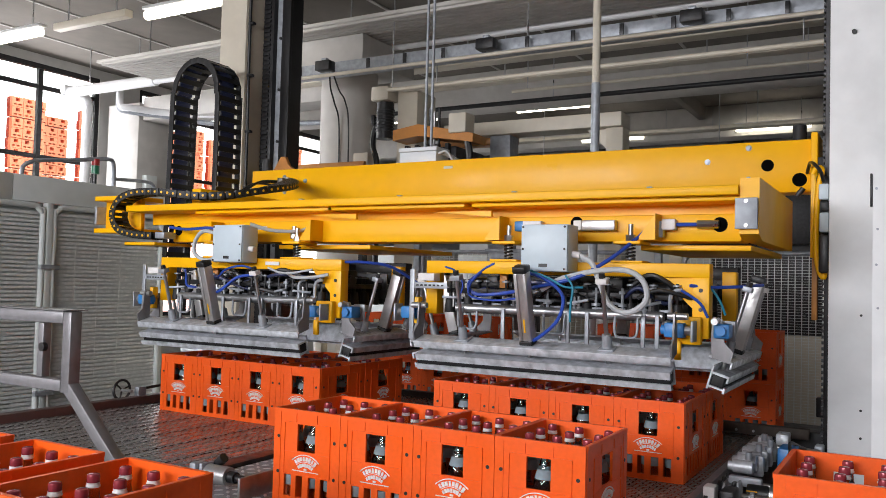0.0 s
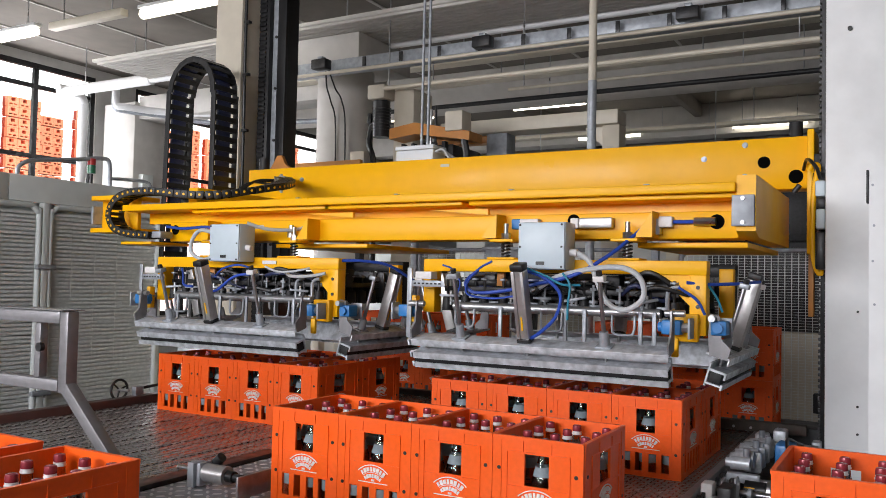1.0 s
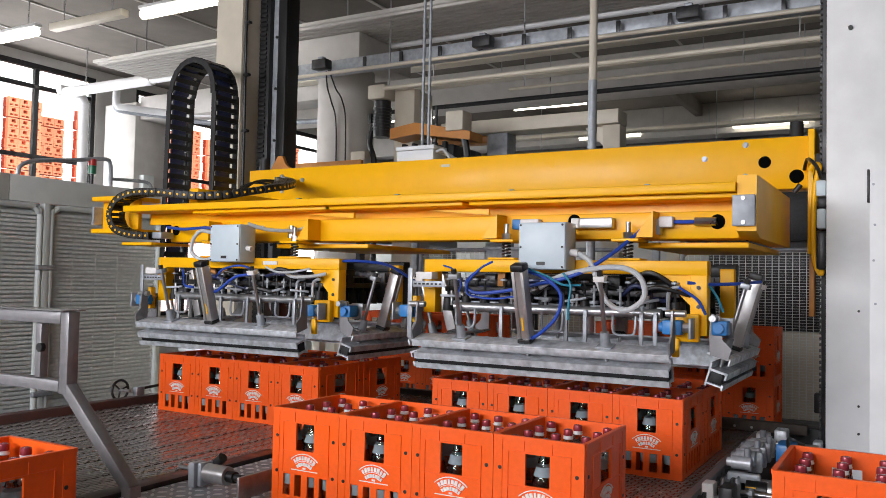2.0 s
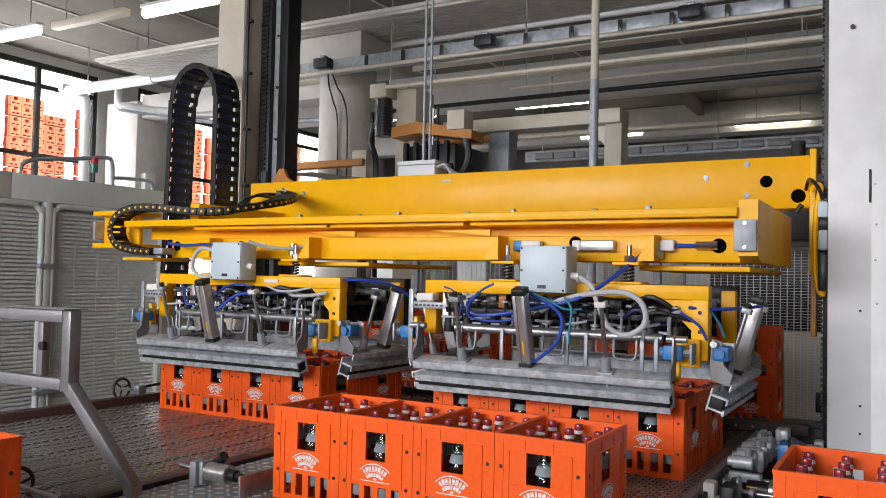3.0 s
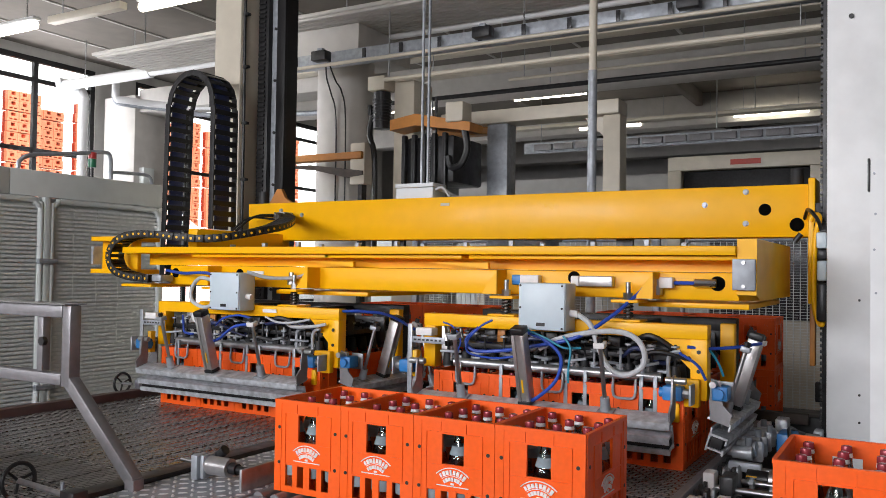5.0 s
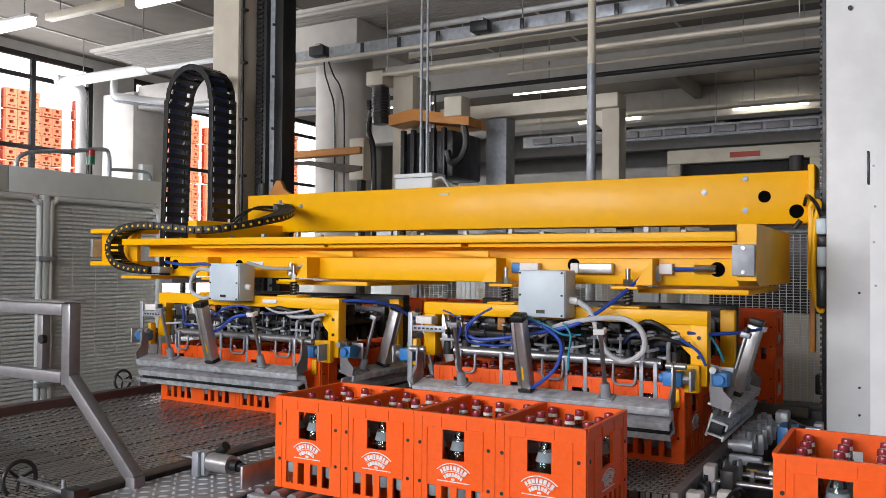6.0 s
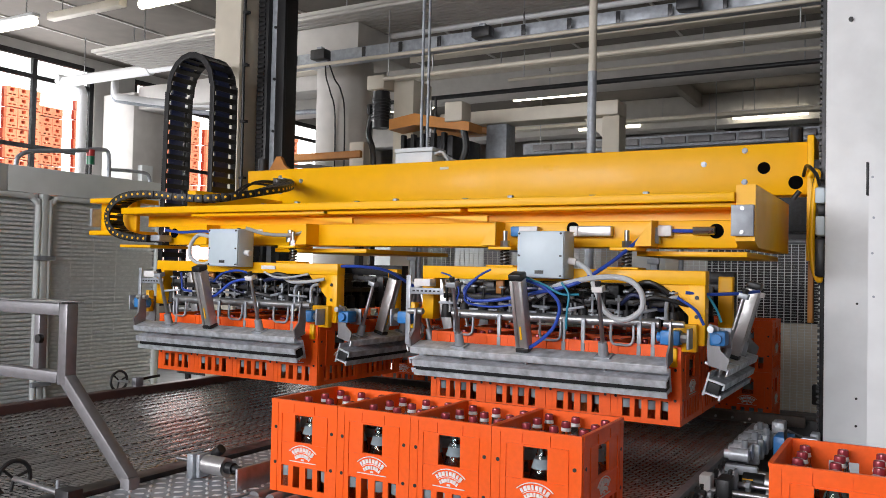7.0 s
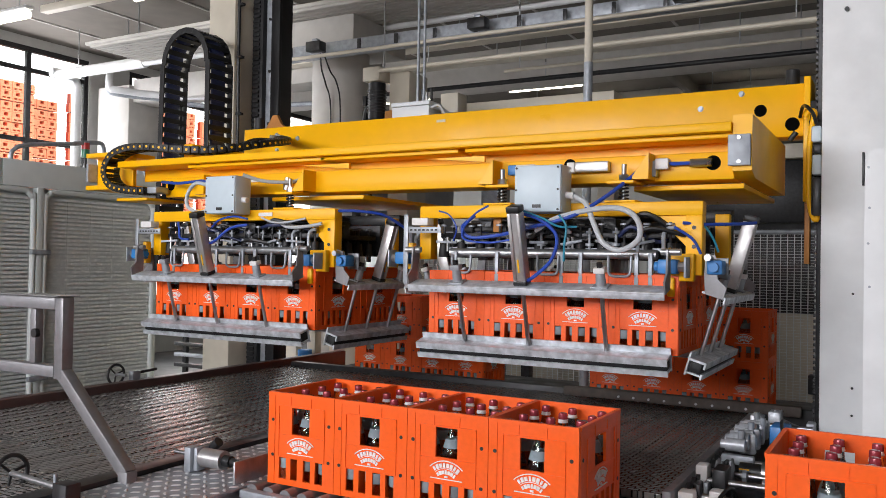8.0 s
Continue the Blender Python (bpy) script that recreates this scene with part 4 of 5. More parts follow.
                  (jb + 0.565, 1.02, 1.63), (jb + 0.49, 1.03, 1.675), (jb + 0.36, 1.03, 1.672), (jb + 0.2, 1.03, 1.635), (jb + 0.1, 1.05, 1.585)], 0.012, HOSE_GREY, "grey corrugated hose")
air_hose(head_b, [(1.27, 1.29, 1.885), (1.1, 1.285, 1.885), (1.03, 1.27, 1.88), (0.98, 1.2, 1.82), (0.90, 1.10, 1.73), (0.78, 1.02, 1.645), (0.6, 1.02, 1.60), (0.42, 1.05, 1.565),
                  (0.27, 1.06, 1.555), (0.22, 1.07, 1.60), (0.27, 1.10, 1.66)], 0.0085, HOSE_BLUE, "blue air hose")
air_hose(head_b, [(0.55, 1.0, 1.66), (0.64, 1.0, 1.63), (0.715, 1.01, 1.56), (0.70, 1.0, 1.46), (0.62, 0.99, 1.38), (0.56, 0.98, 1.35)], 0.008, HOSE_BLUE, "blue air hose")
air_hose(head_b, [(1.22, 1.16, 1.62), (1.3, 1.2, 1.615), (1.40, 1.3, 1.62), (1.47, 1.42, 1.63)], 0.007, HOSE_BLUE, "blue air hose")
air_hose(head_b, [(1.20, 1.10, 1.60), (1.27, 1.12, 1.55), (1.30, 1.14, 1.49)], 0.006, HOSE_BLUE, "thin blue air hose")
air_hose(head_a, [(-1.40, 1.05, 1.85), (-1.50, 1.05, 1.86), (-1.56, 1.05, 1.80), (-1.555, 1.05, 1.73), (-1.47, 1.06, 1.695), (-1.39, 1.06, 1.72)], 0.011, HOSE_GREY, "grey corrugated hose")
air_hose(head_a, [(-1.16, 1.07, 1.90), (-1.08, 1.15, 1.87), (-0.98, 1.25, 1.87), (-0.93, 1.30, 1.89)], 0.010, HOSE_GREY, "grey hose")
air_hose(head_a, [(-1.42, 0.98, 1.68), (-1.38, 0.96, 1.55), (-1.30, 0.98, 1.52), (-1.18, 1.0, 1.60), (-1.05, 1.0, 1.62)], 0.008, HOSE_BLUE, "blue air hose")
air_hose(head_a, [(-1.96, 1.22, 1.90), (-1.8, 1.2, 1.885), (-1.6, 1.18, 1.89), (-1.5, 1.15, 1.88)], 0.009, HOSE_BLUE, "blue air hose")
air_hose(head_a, [(-0.92, 1.12, 1.63), (-0.85, 1.10, 1.61), (-0.74, 1.12, 1.615), (-0.66, 1.14, 1.63)], 0.009, HOSE_GREY, "grey hose")
air_hose(head_a, [(-0.6, 1.2, 1.70), (-0.5, 1.25, 1.70), (-0.40, 1.35, 1.68), (-0.33, 1.5, 1.60)], 0.008, HOSE_BLUE, "blue air hose")
air_hose(head_b, [(0.53, 0.99, 1.685), (0.58, 0.985, 1.665), (0.66, 0.99, 1.635), (0.73, 1.0, 1.60), (0.80, 1.03, 1.60)], 0.005, TEAL, "thin teal air hose")
air_hose(head_b, [(0.73, 1.0, 1.65), (0.765, 0.995, 1.60), (0.76, 0.99, 1.52), (0.755, 1.0, 1.45)], 0.005, TEAL, "thin teal air hose")
air_hose(head_b, [(1.24, 1.18, 1.66), (1.29, 1.2, 1.62), (1.33, 1.22, 1.56), (1.35, 1.24, 1.50)], 0.005, TEAL, "thin teal air hose")
air_hose(head_b, [(0.36, 1.06, 1.70), (0.30, 1.05, 1.665), (0.24, 1.05, 1.60), (0.25, 1.04, 1.545), (0.38, 1.03, 1.53), (0.50, 1.03, 1.545)], 0.005, HOSE_BLUE, "blue air hose")
air_hose(head_b, [(0.10, 1.06, 1.68), (0.16, 1.05, 1.66), (0.20, 1.05, 1.60), (0.18, 1.06, 1.54)], 0.004, HOSE_BLUE, "blue air hose")
air_hose(head_a, [(-1.32, 1.0, 1.60), (-1.24, 0.98, 1.645), (-1.14, 0.99, 1.665), (-1.06, 1.01, 1.65)], 0.006, HOSE_BLUE, "blue air hose")
air_hose(head_a, [(-1.0, 1.05, 1.66), (-0.92, 1.05, 1.635), (-0.83, 1.06, 1.635), (-0.72, 1.08, 1.655)], 0.006, HOSE_GREY, "grey hose")
air_hose(head_a, [(-1.66, 1.08, 1.64), (-1.62, 1.05, 1.60), (-1.60, 1.04, 1.55), (-1.52, 1.03, 1.54)], 0.007, HOSE_BLUE, "blue air hose")
for head, gx in ((head_a, A0), (head_b, B0)):
    for u in (0.31, 0.40):
        part("ochre_bracket", box(B(), gx + u - 0.02, gx + u + 0.02, G0 + 0.10, G0 + 0.118, 1.585, 1.653, 0.003), ORANGE_PAINT, head, "ochre painted bracket")
    for u in (0.46, 0.57, 0.70, 0.80, 0.92):
        bm = rod(B(), (gx + u, G0 + 0.03, 1.50), (gx + u, G0 + 0.03, 1.60), 0.006, 8)
        rod(bm, (gx + u, G0 + 0.03, 1.575), (gx + u, G0 + 0.03, 1.587), 0.016, 6)
        rod(bm, (gx + u, G0 + 0.03, 1.52), (gx + u, G0 + 0.03, 1.532), 0.02, 12)
        part("adjusting_screw", bm, ZINC, head)
    for u in (0.18, 0.62, 0.95):
        bm = hose(B(), [(gx + u - 0.05, G0 - 0.01, 1.475), (gx + u - 0.045, G0 - 0.015, 1.40), (gx + u, G0 - 0.015, 1.39), (gx + u + 0.045, G0 - 0.015, 1.40), (gx + u + 0.05, G0 - 0.01, 1.475)], 0.006, 7, 4)
        part("wire_stirrup", bm, ZINC, head)
    for s in (-1, 1):
        part("frame_bolt", rod(B(), (gx + 1.25, G0 + 0.036, 1.56 + 0.04 * s), (gx + 1.25, G0 + 0.0395, 1.56 + 0.04 * s), 0.009, 6), DARK, head)
# fittings on the rail
fit_z = 1.885
for x0, x1, mat in ((1.07, 1.13, RING), (1.22, 1.31, CHROME), (0.70, 0.86, ALU), (0.66, 0.70, RING), (0.40, 0.50, RING), (0.36, 0.41, BLUE)):
    bm = rod(B(), (x0, 1.285, fit_z), (x1, 1.285, fit_z), 0.018, 8) if mat is CHROME else box(B(), x0, x1, 1.26, 1.306, fit_z - 0.024, fit_z + 0.024, 0.006)
    part("hose_fitting", bm, mat, beam)
for x in (1.06, -1.02):
    bm = rod(B(), (x, 1.28, 1.83), (x, 1.28, 1.87), 0.022, 8)
    rod(bm, (x, 1.28, 1.87), (x, 1.28, 1.90), 0.014, 8)
    part("fitting_nut", bm, CHROME, beam)
part("name_tag", box(B(), -1.37, -1.25, 1.304, 1.309, 1.885, 1.905), RING, beam, "small white tag")
part("name_tag", box(B(), -1.12, -1.02, 1.159, 1.164, 1.675, 1.695), RING, head_a, "small white tag")


# ---------- cable chains ----------
def chain_link(width, pitch, height, dots):
    """One link: two side plates and cross bars, along local x."""
    bm = B()
    for y in (-width / 2, width / 2):
        box(bm, -pitch * 0.56, pitch * 0.56, y - 0.006, y + 0.006, -height / 2, height / 2, 0.002)
    for z in (-height / 2 + 0.003, height / 2 - 0.003):
        box(bm, -pitch * 0.24, pitch * 0.24, -width / 2 + 0.006, width / 2 - 0.006, z - 0.003, z + 0.003)
    return bm


tall_link = mesh_of("chain_link", chain_link(0.23, 0.075, 0.044, False), BLACK, 30)
tall_cable = mesh_of("cable_piece", box(B(), -0.044, 0.044, -0.075, 0.055, -0.011, 0.011, 0.004), NAVY, 30)
tall_chain = thing("cable_chain", (-2.7, 2.2, 1.5), "tall black looped cable chain beside the mast", "cable chain")
CH_R, CH_XL, CH_XR, CH_Y, CH_TOP, PITCH = 0.235, -2.93, -2.43, 2.15, 3.22, 0.075
part("foot_bracket", box(B(), -3.02, -2.885, 2.1, 2.6, 1.46, 1.50, 0.004), ZINC, tall_chain)
links = []
for i in range(40):
    ob = new("chain_link", tall_link)
    ob.parent = tall_chain
    cable = new("cable_piece", tall_cable)
    cable.parent = ob
    links.append(ob)


def chain_pose(s, dz):
    """The pose of a link s metres along the loop from its fixed foot, when the beam is dz above its rest."""
    straight = CH_TOP - CH_R - 1.5 + dz / 2
    lean = 0.05
    if s < straight:
        x, z, a = CH_XL + lean * s / straight * 0.6, 1.5 + s, 90
    elif s < straight + math.pi * CH_R * 1.0:
        th = (s - straight) / CH_R
        x, z, a = (CH_XL + 0.03 + CH_XR) / 2 - (CH_R - 0.015) * math.cos(th), 1.5 + straight + CH_R * math.sin(th), 90 - math.degrees(th)
    else:
        x, z, a = CH_XR, 1.5 + straight - (s - straight - math.pi * CH_R), -90
    return pose(x + 2.7, CH_Y - 2.2, z - 1.5, 0, -a, 0)


rail_link = mesh_of("chain_link", chain_link(0.10, 0.042, 0.045, True), BLACK, 30)
dot_mesh = mesh_of("pin_dot", rod(B(), (0, -0.0585, 0), (0, -0.056, 0), 0.008, 10), YELLOW_CLEAN, 30)
rail_chain = thing("cable_chain", (-2.0, 1.25, BZ), "black cable chain with yellow pins along the rail", "cable chain")
line = spline([(-2.05, 1.23, 1.845), (-2.25, 1.23, 1.855), (-2.40, 1.23, 1.895), (-2.455, 1.23, 1.985), (-2.40, 1.23, 2.075), (-2.28, 1.24, 2.12), (-2.10, 1.26, 2.125),
               (-1.90, 1.30, 2.105), (-1.75, 1.36, 2.10), (-1.62, 1.50, 2.13), (-1.56, 1.75, 2.19), (-1.72, 2.05, 2.255), (-1.90, 2.2, 2.30)], 20)
run, last = 0.0, line[0]
for a, b in zip(line, line[1:]):
    run += (b - a).length
    if run >= 0.042:
        run = 0.0
        d = (b - a).normalized()
        side = Vector((0, 0, 1)).cross(d)
        side = Vector((0, 1, 0)) if side.length < 0.2 or abs(d.y) < 0.35 else side.normalized()
        side = (side - d * side.dot(d)).normalized()
        m = Matrix((d, side, d.cross(side))).transposed().to_4x4()
        ob = new("chain_link", rail_link)
        ob.parent = rail_chain
        ob.matrix_basis = Matrix.Translation(b - Vector((-2.0, 1.25, BZ))) @ m
        dot = new("pin_dot", dot_mesh)
        dot.parent = ob
part("end_bracket", box(B(), -1.93, -1.86, 2.18, 2.28, 2.285, 2.325, 0.005), ZINC, rail_chain)
part("end_bracket", box(B(), -2.06, -1.98, 1.19, 1.29, 1.83, 1.87, 0.005), ZINC, rail_chain)


# ---------- guard fence on the west side ----------
FX = -3.4


def tube_frame(bm, pts, r=0.021):
    return hose(bm, pts, r, 10, 4)


def rounded(y0, y1, z0, z1, place, r=0.09):
    """A frame with rounded upper corners, as a line of points; place turns (along, up) into a point."""
    line = [(y0, z0), (y0, (z0 + z1) / 2), (y0, z1 - r)]
    line += [(y0 + r - r * math.cos(a), z1 - r + r * math.sin(a)) for a in (0.5, 1.05)]
    line += [(y0 + r, z1), ((y0 + y1) / 2, z1), (y1 - r, z1)]
    line += [(y1 - r + r * math.sin(a), z1 - r + r * math.cos(a)) for a in (0.5, 1.05)]
    line += [(y1, z1 - r), (y1, (z0 + z1) / 2), (y1, z0)]
    return [place(a, b) for a, b in line]


fence = thing("guard_fence", (FX, 1.3, 0), "grey guard fence with fine wire infill panels", "fence")
part("header", box(B(), FX - 0.05, FX + 0.0, -0.9, 1.10, 2.10, 2.285, 0.004), GREY_PANEL, fence)
part("header", box(B(), FX - 0.05, FX + 0.0, 1.104, 2.46, 2.10, 2.285, 0.004), GREY_PANEL, fence)
part("corner_post", box(B(), FX - 0.05, FX + 0.0, 2.40, 2.46, 0, 2.098, 0.004), GREY_PANEL, fence)
for y0, y1 in ((1.42, 2.40), (0.36, 1.333), (-0.8, 0.24)):
    frame_p = part("panel_frame", tube_frame(B(), rounded(y0, y1, 0.12, 2.075, lambda a, b: (FX + 0.01, a, b))), GREY_PANEL, fence)
    bm = B()
    for k in range(64):
        z = 0.16 + 0.0294 * k
        box(bm, FX - 0.004, FX + 0.004, y0 + 0.02, y1 - 0.02, z, z + 0.0190)
    for k in range(1, int((y1 - y0) / 0.2)):
        y = y0 + 0.2 * k
        box(bm, FX - 0.009, FX - 0.005, y - 0.0015, y + 0.0015, 0.16, 2.04)
    tagged(part("wire_infill", bm, WIRE, frame_p), kind="stuff")
for y in (1.3765, 0.30):
    part("post", box(B(), FX - 0.03, FX + 0.03, y - 0.025, y + 0.025, 0, 2.098, 0.004), GREY_PANEL, fence)
    for z in (0.72, 1.62):
        part("latch", box(B(), FX + 0.02, FX + 0.055, y - 0.075, y + 0.075, z, z + 0.035, 0.004), ZINC, fence)
part("back_sheet", box(B(), FX - 0.045, FX - 0.04, -0.9, 2.399, 0.102, 2.098), GREY_PANEL, fence)
part("floor_rail", box(B(), FX - 0.05, FX + 0.04, -0.9, 2.46, 0.0, 0.1, 0.004), TINTED_RAIL, fence)

rails = thing("handrail", (FX - 0.12, 1.6, 2.285), "bent grey tube handrail above the guard fence", "handrail")
part("tube", hose(B(), [(FX - 0.02, 1.17, 2.28), (FX - 0.02, 1.19, 2.35), (FX - 0.02, 1.30, 2.40), (FX - 0.02, 1.6, 2.445), (FX - 0.02, 1.86, 2.49), (FX - 0.02, 1.93, 2.46), (FX - 0.02, 1.94, 2.28)], 0.016), ZINC, rails)
part("tube", hose(B(), [(FX - 0.04, 1.94, 2.345), (FX - 0.04, 2.1, 2.355), (FX - 0.04, 2.28, 2.36), (FX - 0.04, 2.34, 2.34), (FX - 0.04, 2.36, 2.28)], 0.014), ZINC, rails)
signal = thing("signal_lamp", (FX - 0.02, 1.77, 2.285), "small red and green signal lamp on the fence", "signal lamp")
part("pole", rod(B(), (FX - 0.02, 1.77, 2.285), (FX - 0.02, 1.77, 2.36), 0.012), DARK, signal)
part("green_lens", rod(B(), (FX - 0.02, 1.77, 2.362), (FX - 0.02, 1.77, 2.425), 0.03, 16), GREEN, signal, "dark green lens")
part("red_lens", rod(B(), (FX - 0.02, 1.77, 2.427), (FX - 0.02, 1.77, 2.475), 0.03, 16), RED, signal, "dark red lens")

# ---------- aluminium rail by the walkway ----------
alu = thing("aluminium_guard_rail", (-0.9, -0.25, 0), "grey aluminium profile guard rail with a diagonal brace", "guard rail")
for y0 in (-0.275,):
    part("post", box(B(), -0.86, -0.81, y0, y0 + 0.05, 1.135, 1.455, 0.004), SATIN, alu)
    part("top_rail", box(B(), -2.4, -0.862, y0, y0 + 0.05, 1.405, 1.455, 0.004), SATIN, alu)
    part("mid_rail", box(B(), -2.4, -0.862, y0, y0 + 0.05, 1.14, 1.185, 0.004), SATIN, alu)
    bm = box(B(), -0.024, 0.024, y0 + 0.001, y0 + 0.049, 0, 0.52, 0.004, Matrix.Translation((-0.835, 0, 1.165)) @ Matrix.Rotation(radians(132.0), 4, "Y"))
    part("brace", bm, SATIN, alu)
    part("foot", box(B(), -0.478, -0.428, y0, y0 + 0.05, 0.0, 0.83, 0.004), SATIN, alu)
part("top_cover", box(B(), -2.4, -0.81, -0.30, -0.20, 1.457, 1.461), SATIN, alu)
part("post", box(B(), -2.4, -2.35, -0.275, -0.225, 0.0, 1.403, 0.004), SATIN, alu)
part("knob", rod(B(), (-0.96, -0.277, 1.31), (-0.96, -0.295, 1.31), 0.018, 10), DARK, alu)
part("mid_post", box(B(), -1.02, -0.985, -0.27, -0.235, 1.187, 1.403, 0.003), SATIN, alu)


def handwheel(x, y, z, r, axis, rod_end, label):
    w = thing("handwheel", (x, y, z - r), label, "handwheel")
    bm = B()
    ring = [(x + (0 if axis == "x" else r * math.cos(a)), y + (r * math.cos(a) if axis == "x" else 0), z + r * math.sin(a)) for a in [2 * math.pi * k / 24 for k in range(25)]]
    part("rim", hose(bm, ring, r * 0.13, 8, 2), DARK, w)
    c = Vector((x, y, z))
    for a in (0.3, 2.4, 4.5):
        end = c + Vector((0 if axis == "x" else r * math.cos(a), r * math.cos(a) if axis == "x" else 0, r * math.sin(a)))
        part("spoke", rod(B(), c, end, r * 0.09, 8), DARK, w)
    part("shaft", rod(B(), c, rod_end, r * 0.16, 10), STEEL, w)
    return w


handwheel(-2.23, 1.13, 0.885, 0.06, "x", (-2.14, 1.13, 0.885), "dark handwheel on the conveyor side rail")
part("bracket", box(B(), -2.2, -2.16, 1.2, 1.26, 0.845, 0.90, 0.004), ZINC, mat_conveyor)
part("adjusting_rod", rod(B(), (-2.18, 1.23, 0.885), (-2.18, 1.40, 0.895), 0.009), DARK, mat_conveyor)
wheel = handwheel(-0.72, -0.53, 0.845, 0.062, "x", (-0.42, -0.53, 0.83), "dark handwheel on a long adjusting rod")
part("stand", box(B(), -0.45, -0.38, -0.56, -0.50, 0.0, 0.855, 0.004), DARK, wheel)
part("pin", rod(B(), (-0.475, -0.53, 0.78), (-0.475, -0.53, 0.875), 0.007), ZINC, wheel)

# ---------- crate stop with its air cylinder ----------
stop = thing("crate_stop", (-0.25, 0.0, T - 0.012), "steel crate stop with a round air cylinder", "crate stop")
part("mount", box(B(), -0.395, -0.36, -0.035, 0.03, T - 0.012, T + 0.085, 0.006), ZINC, stop)
part("flange", box(B(), -0.355, -0.335, -0.025, 0.045, T - 0.005, T + 0.085, 0.006), ZINC, stop)
part("cylinder", rod(B(), (-0.333, 0.01, T + 0.045), (-0.225, 0.01, T + 0.045), 0.036, 22), ALU, stop)
bm = rod(B(), (-0.225, 0.01, T + 0.045), (-0.19, 0.01, T + 0.045), 0.022, 16)
rod(bm, (-0.19, 0.01, T + 0.045), (-0.115, 0.01, T + 0.045), 0.014, 14)
part("piston", bm, DARK, stop)
part("air_pipe", rod(B(), (-0.395, 0.0, T + 0.05), (-0.47, -0.01, T + 0.055), 0.008), CHROME, stop)
part("knob", rod(B(), (-0.335, 0.055, T + 0.07), (-0.30, 0.055, T + 0.1), 0.02, 14), DARK, stop)
part("stop_plate", box(B(), -0.112, -0.100, -0.065, 0.16, T - 0.045, T + 0.07, 0.003), STEEL, stop)
part("shelf", box(B(), -0.098, -0.02, -0.12, 0.42, T - 0.06, T - 0.05, 0.002), STEEL, stop)
part("upper_bracket", prism(B(), [(-0.26, T + 0.01), (-0.06, T + 0.03), (-0.06, T + 0.115), (-0.075, T + 0.105), (-0.075, T + 0.045), (-0.25, T + 0.03)], "y", 0.30, 0.37), ZINC, stop)
part("pin", rod(B(), (-0.08, 0.28, T + 0.10), (-0.02, 0.28, T + 0.105), 0.012), CHROME, stop)

# ---------- drives along the east edge of the mat conveyor ----------
drive = thing("conveyor_drive", (1.45, 1.4, 0), "greasy drive and guide unit beside the conveyor", "conveyor drive")
part("side_channel", box(B(), 1.303, 1.335, 0.55, 2.35, 0.60, 0.835, 0.004), SATIN, drive)
part("base", box(B(), 1.337, 1.66, 0.55, 2.40, 0.50, 0.70, 0.004), DARK, drive)
part("leg", box(B(), 1.40, 1.48, 0.8, 0.88, 0.0, 0.498), DARK, drive)
part("leg", box(B(), 1.40, 1.48, 2.1, 2.18, 0.0, 0.498), DARK, drive)
for y in (0.62, 0.80, 1.0):
    part("chain_cover", box(B(), 1.350, 1.380, y, y + 0.06, 0.765, 0.815, 0.006), DARK, drive)
part("dark_block", box(B(), 1.41, 1.46, 0.86, 0.97, 0.72, 0.86, 0.006), DARK, drive)
for k, y in enumerate((0.72, 0.92, 1.12, 1.30)):
    part("tie_rod", rod(B(), (1.34, y, 0.79 + 0.012 * (k % 2)), (1.70, y, 0.79 + 0.012 * (k % 2)), 0.013, 12), CHROME, drive)
for y, r in ((1.40, 0.028), (1.50, 0.036), (1.62, 0.03), (1.74, 0.038), (1.88, 0.03)):
    bm = rod(B(), (1.36, y, 0.85), (1.44, y, 0.85), r, 20)
    rod(bm, (1.34, y, 0.85), (1.36, y, 0.85), r * 0.7, 16)
    part("gear_housing", bm, WORN_ALU, drive)
for a, b in ((1.555, 1.585), (1.675, 1.705), (1.80, 1.835), (1.93, 1.96)):
    part("bearing_yoke", box(B(), 1.385, 1.46, a, b, 0.78, 0.875, 0.012), WORN_ALU, drive)
for k in range(9):
    part("chain_wheel", rod(B(), (1.345, 0.66 + 0.085 * k, 0.80), (1.36, 0.66 + 0.085 * k, 0.80), 0.03, 14), DARK, drive)
    part("bolt", rod(B(), (1.36, 0.66 + 0.085 * k, 0.80), (1.375, 0.66 + 0.085 * k, 0.80), 0.010, 8), CHROME, drive)
for k in range(6):
    part("bracket", box(B(), 1.39, 1.405, 0.68 + 0.13 * k, 0.72 + 0.13 * k, 0.70, 0.84 - 0.02 * (k % 3), 0.003), ZINC if k % 2 else DARK, drive)
part("motor", box(B(), 1.50, 1.58, 1.66, 1.80, 0.80, 0.90, 0.012), BLUE, drive, "bright blue motor housing")
part("shaft", rod(B(), (1.47, 1.9, 0.86), (1.66, 1.9, 0.86), 0.012), CHROME, drive)
part("coupling", rod(B(), (1.46, 1.16, 0.80), (1.54, 1.16, 0.80), 0.034, 18), BLACK, drive)
part("label_plate", box(B(), 1.46, 1.50, 1.128, 1.135, 0.80, 0.815), YELLOW_CLEAN, drive)
for k in range(4):
    part("flange", rod(B(), (1.545 + 0.03 * k, 1.16, 0.80), (1.56 + 0.03 * k, 1.16, 0.80), 0.045 - 0.004 * (k % 2), 18), CHROME, drive)
part("cable_box", box(B(), 1.42, 1.49, 0.58, 0.63, 0.71, 0.77, 0.006), ALU, drive)
part("cable_box", box(B(), 1.48, 1.56, 0.52, 0.60, 0.69, 0.73, 0.006), BLUE, drive)
for k, mat in enumerate((RED, BLACK, HOSE_GREY, RED, BLACK)):
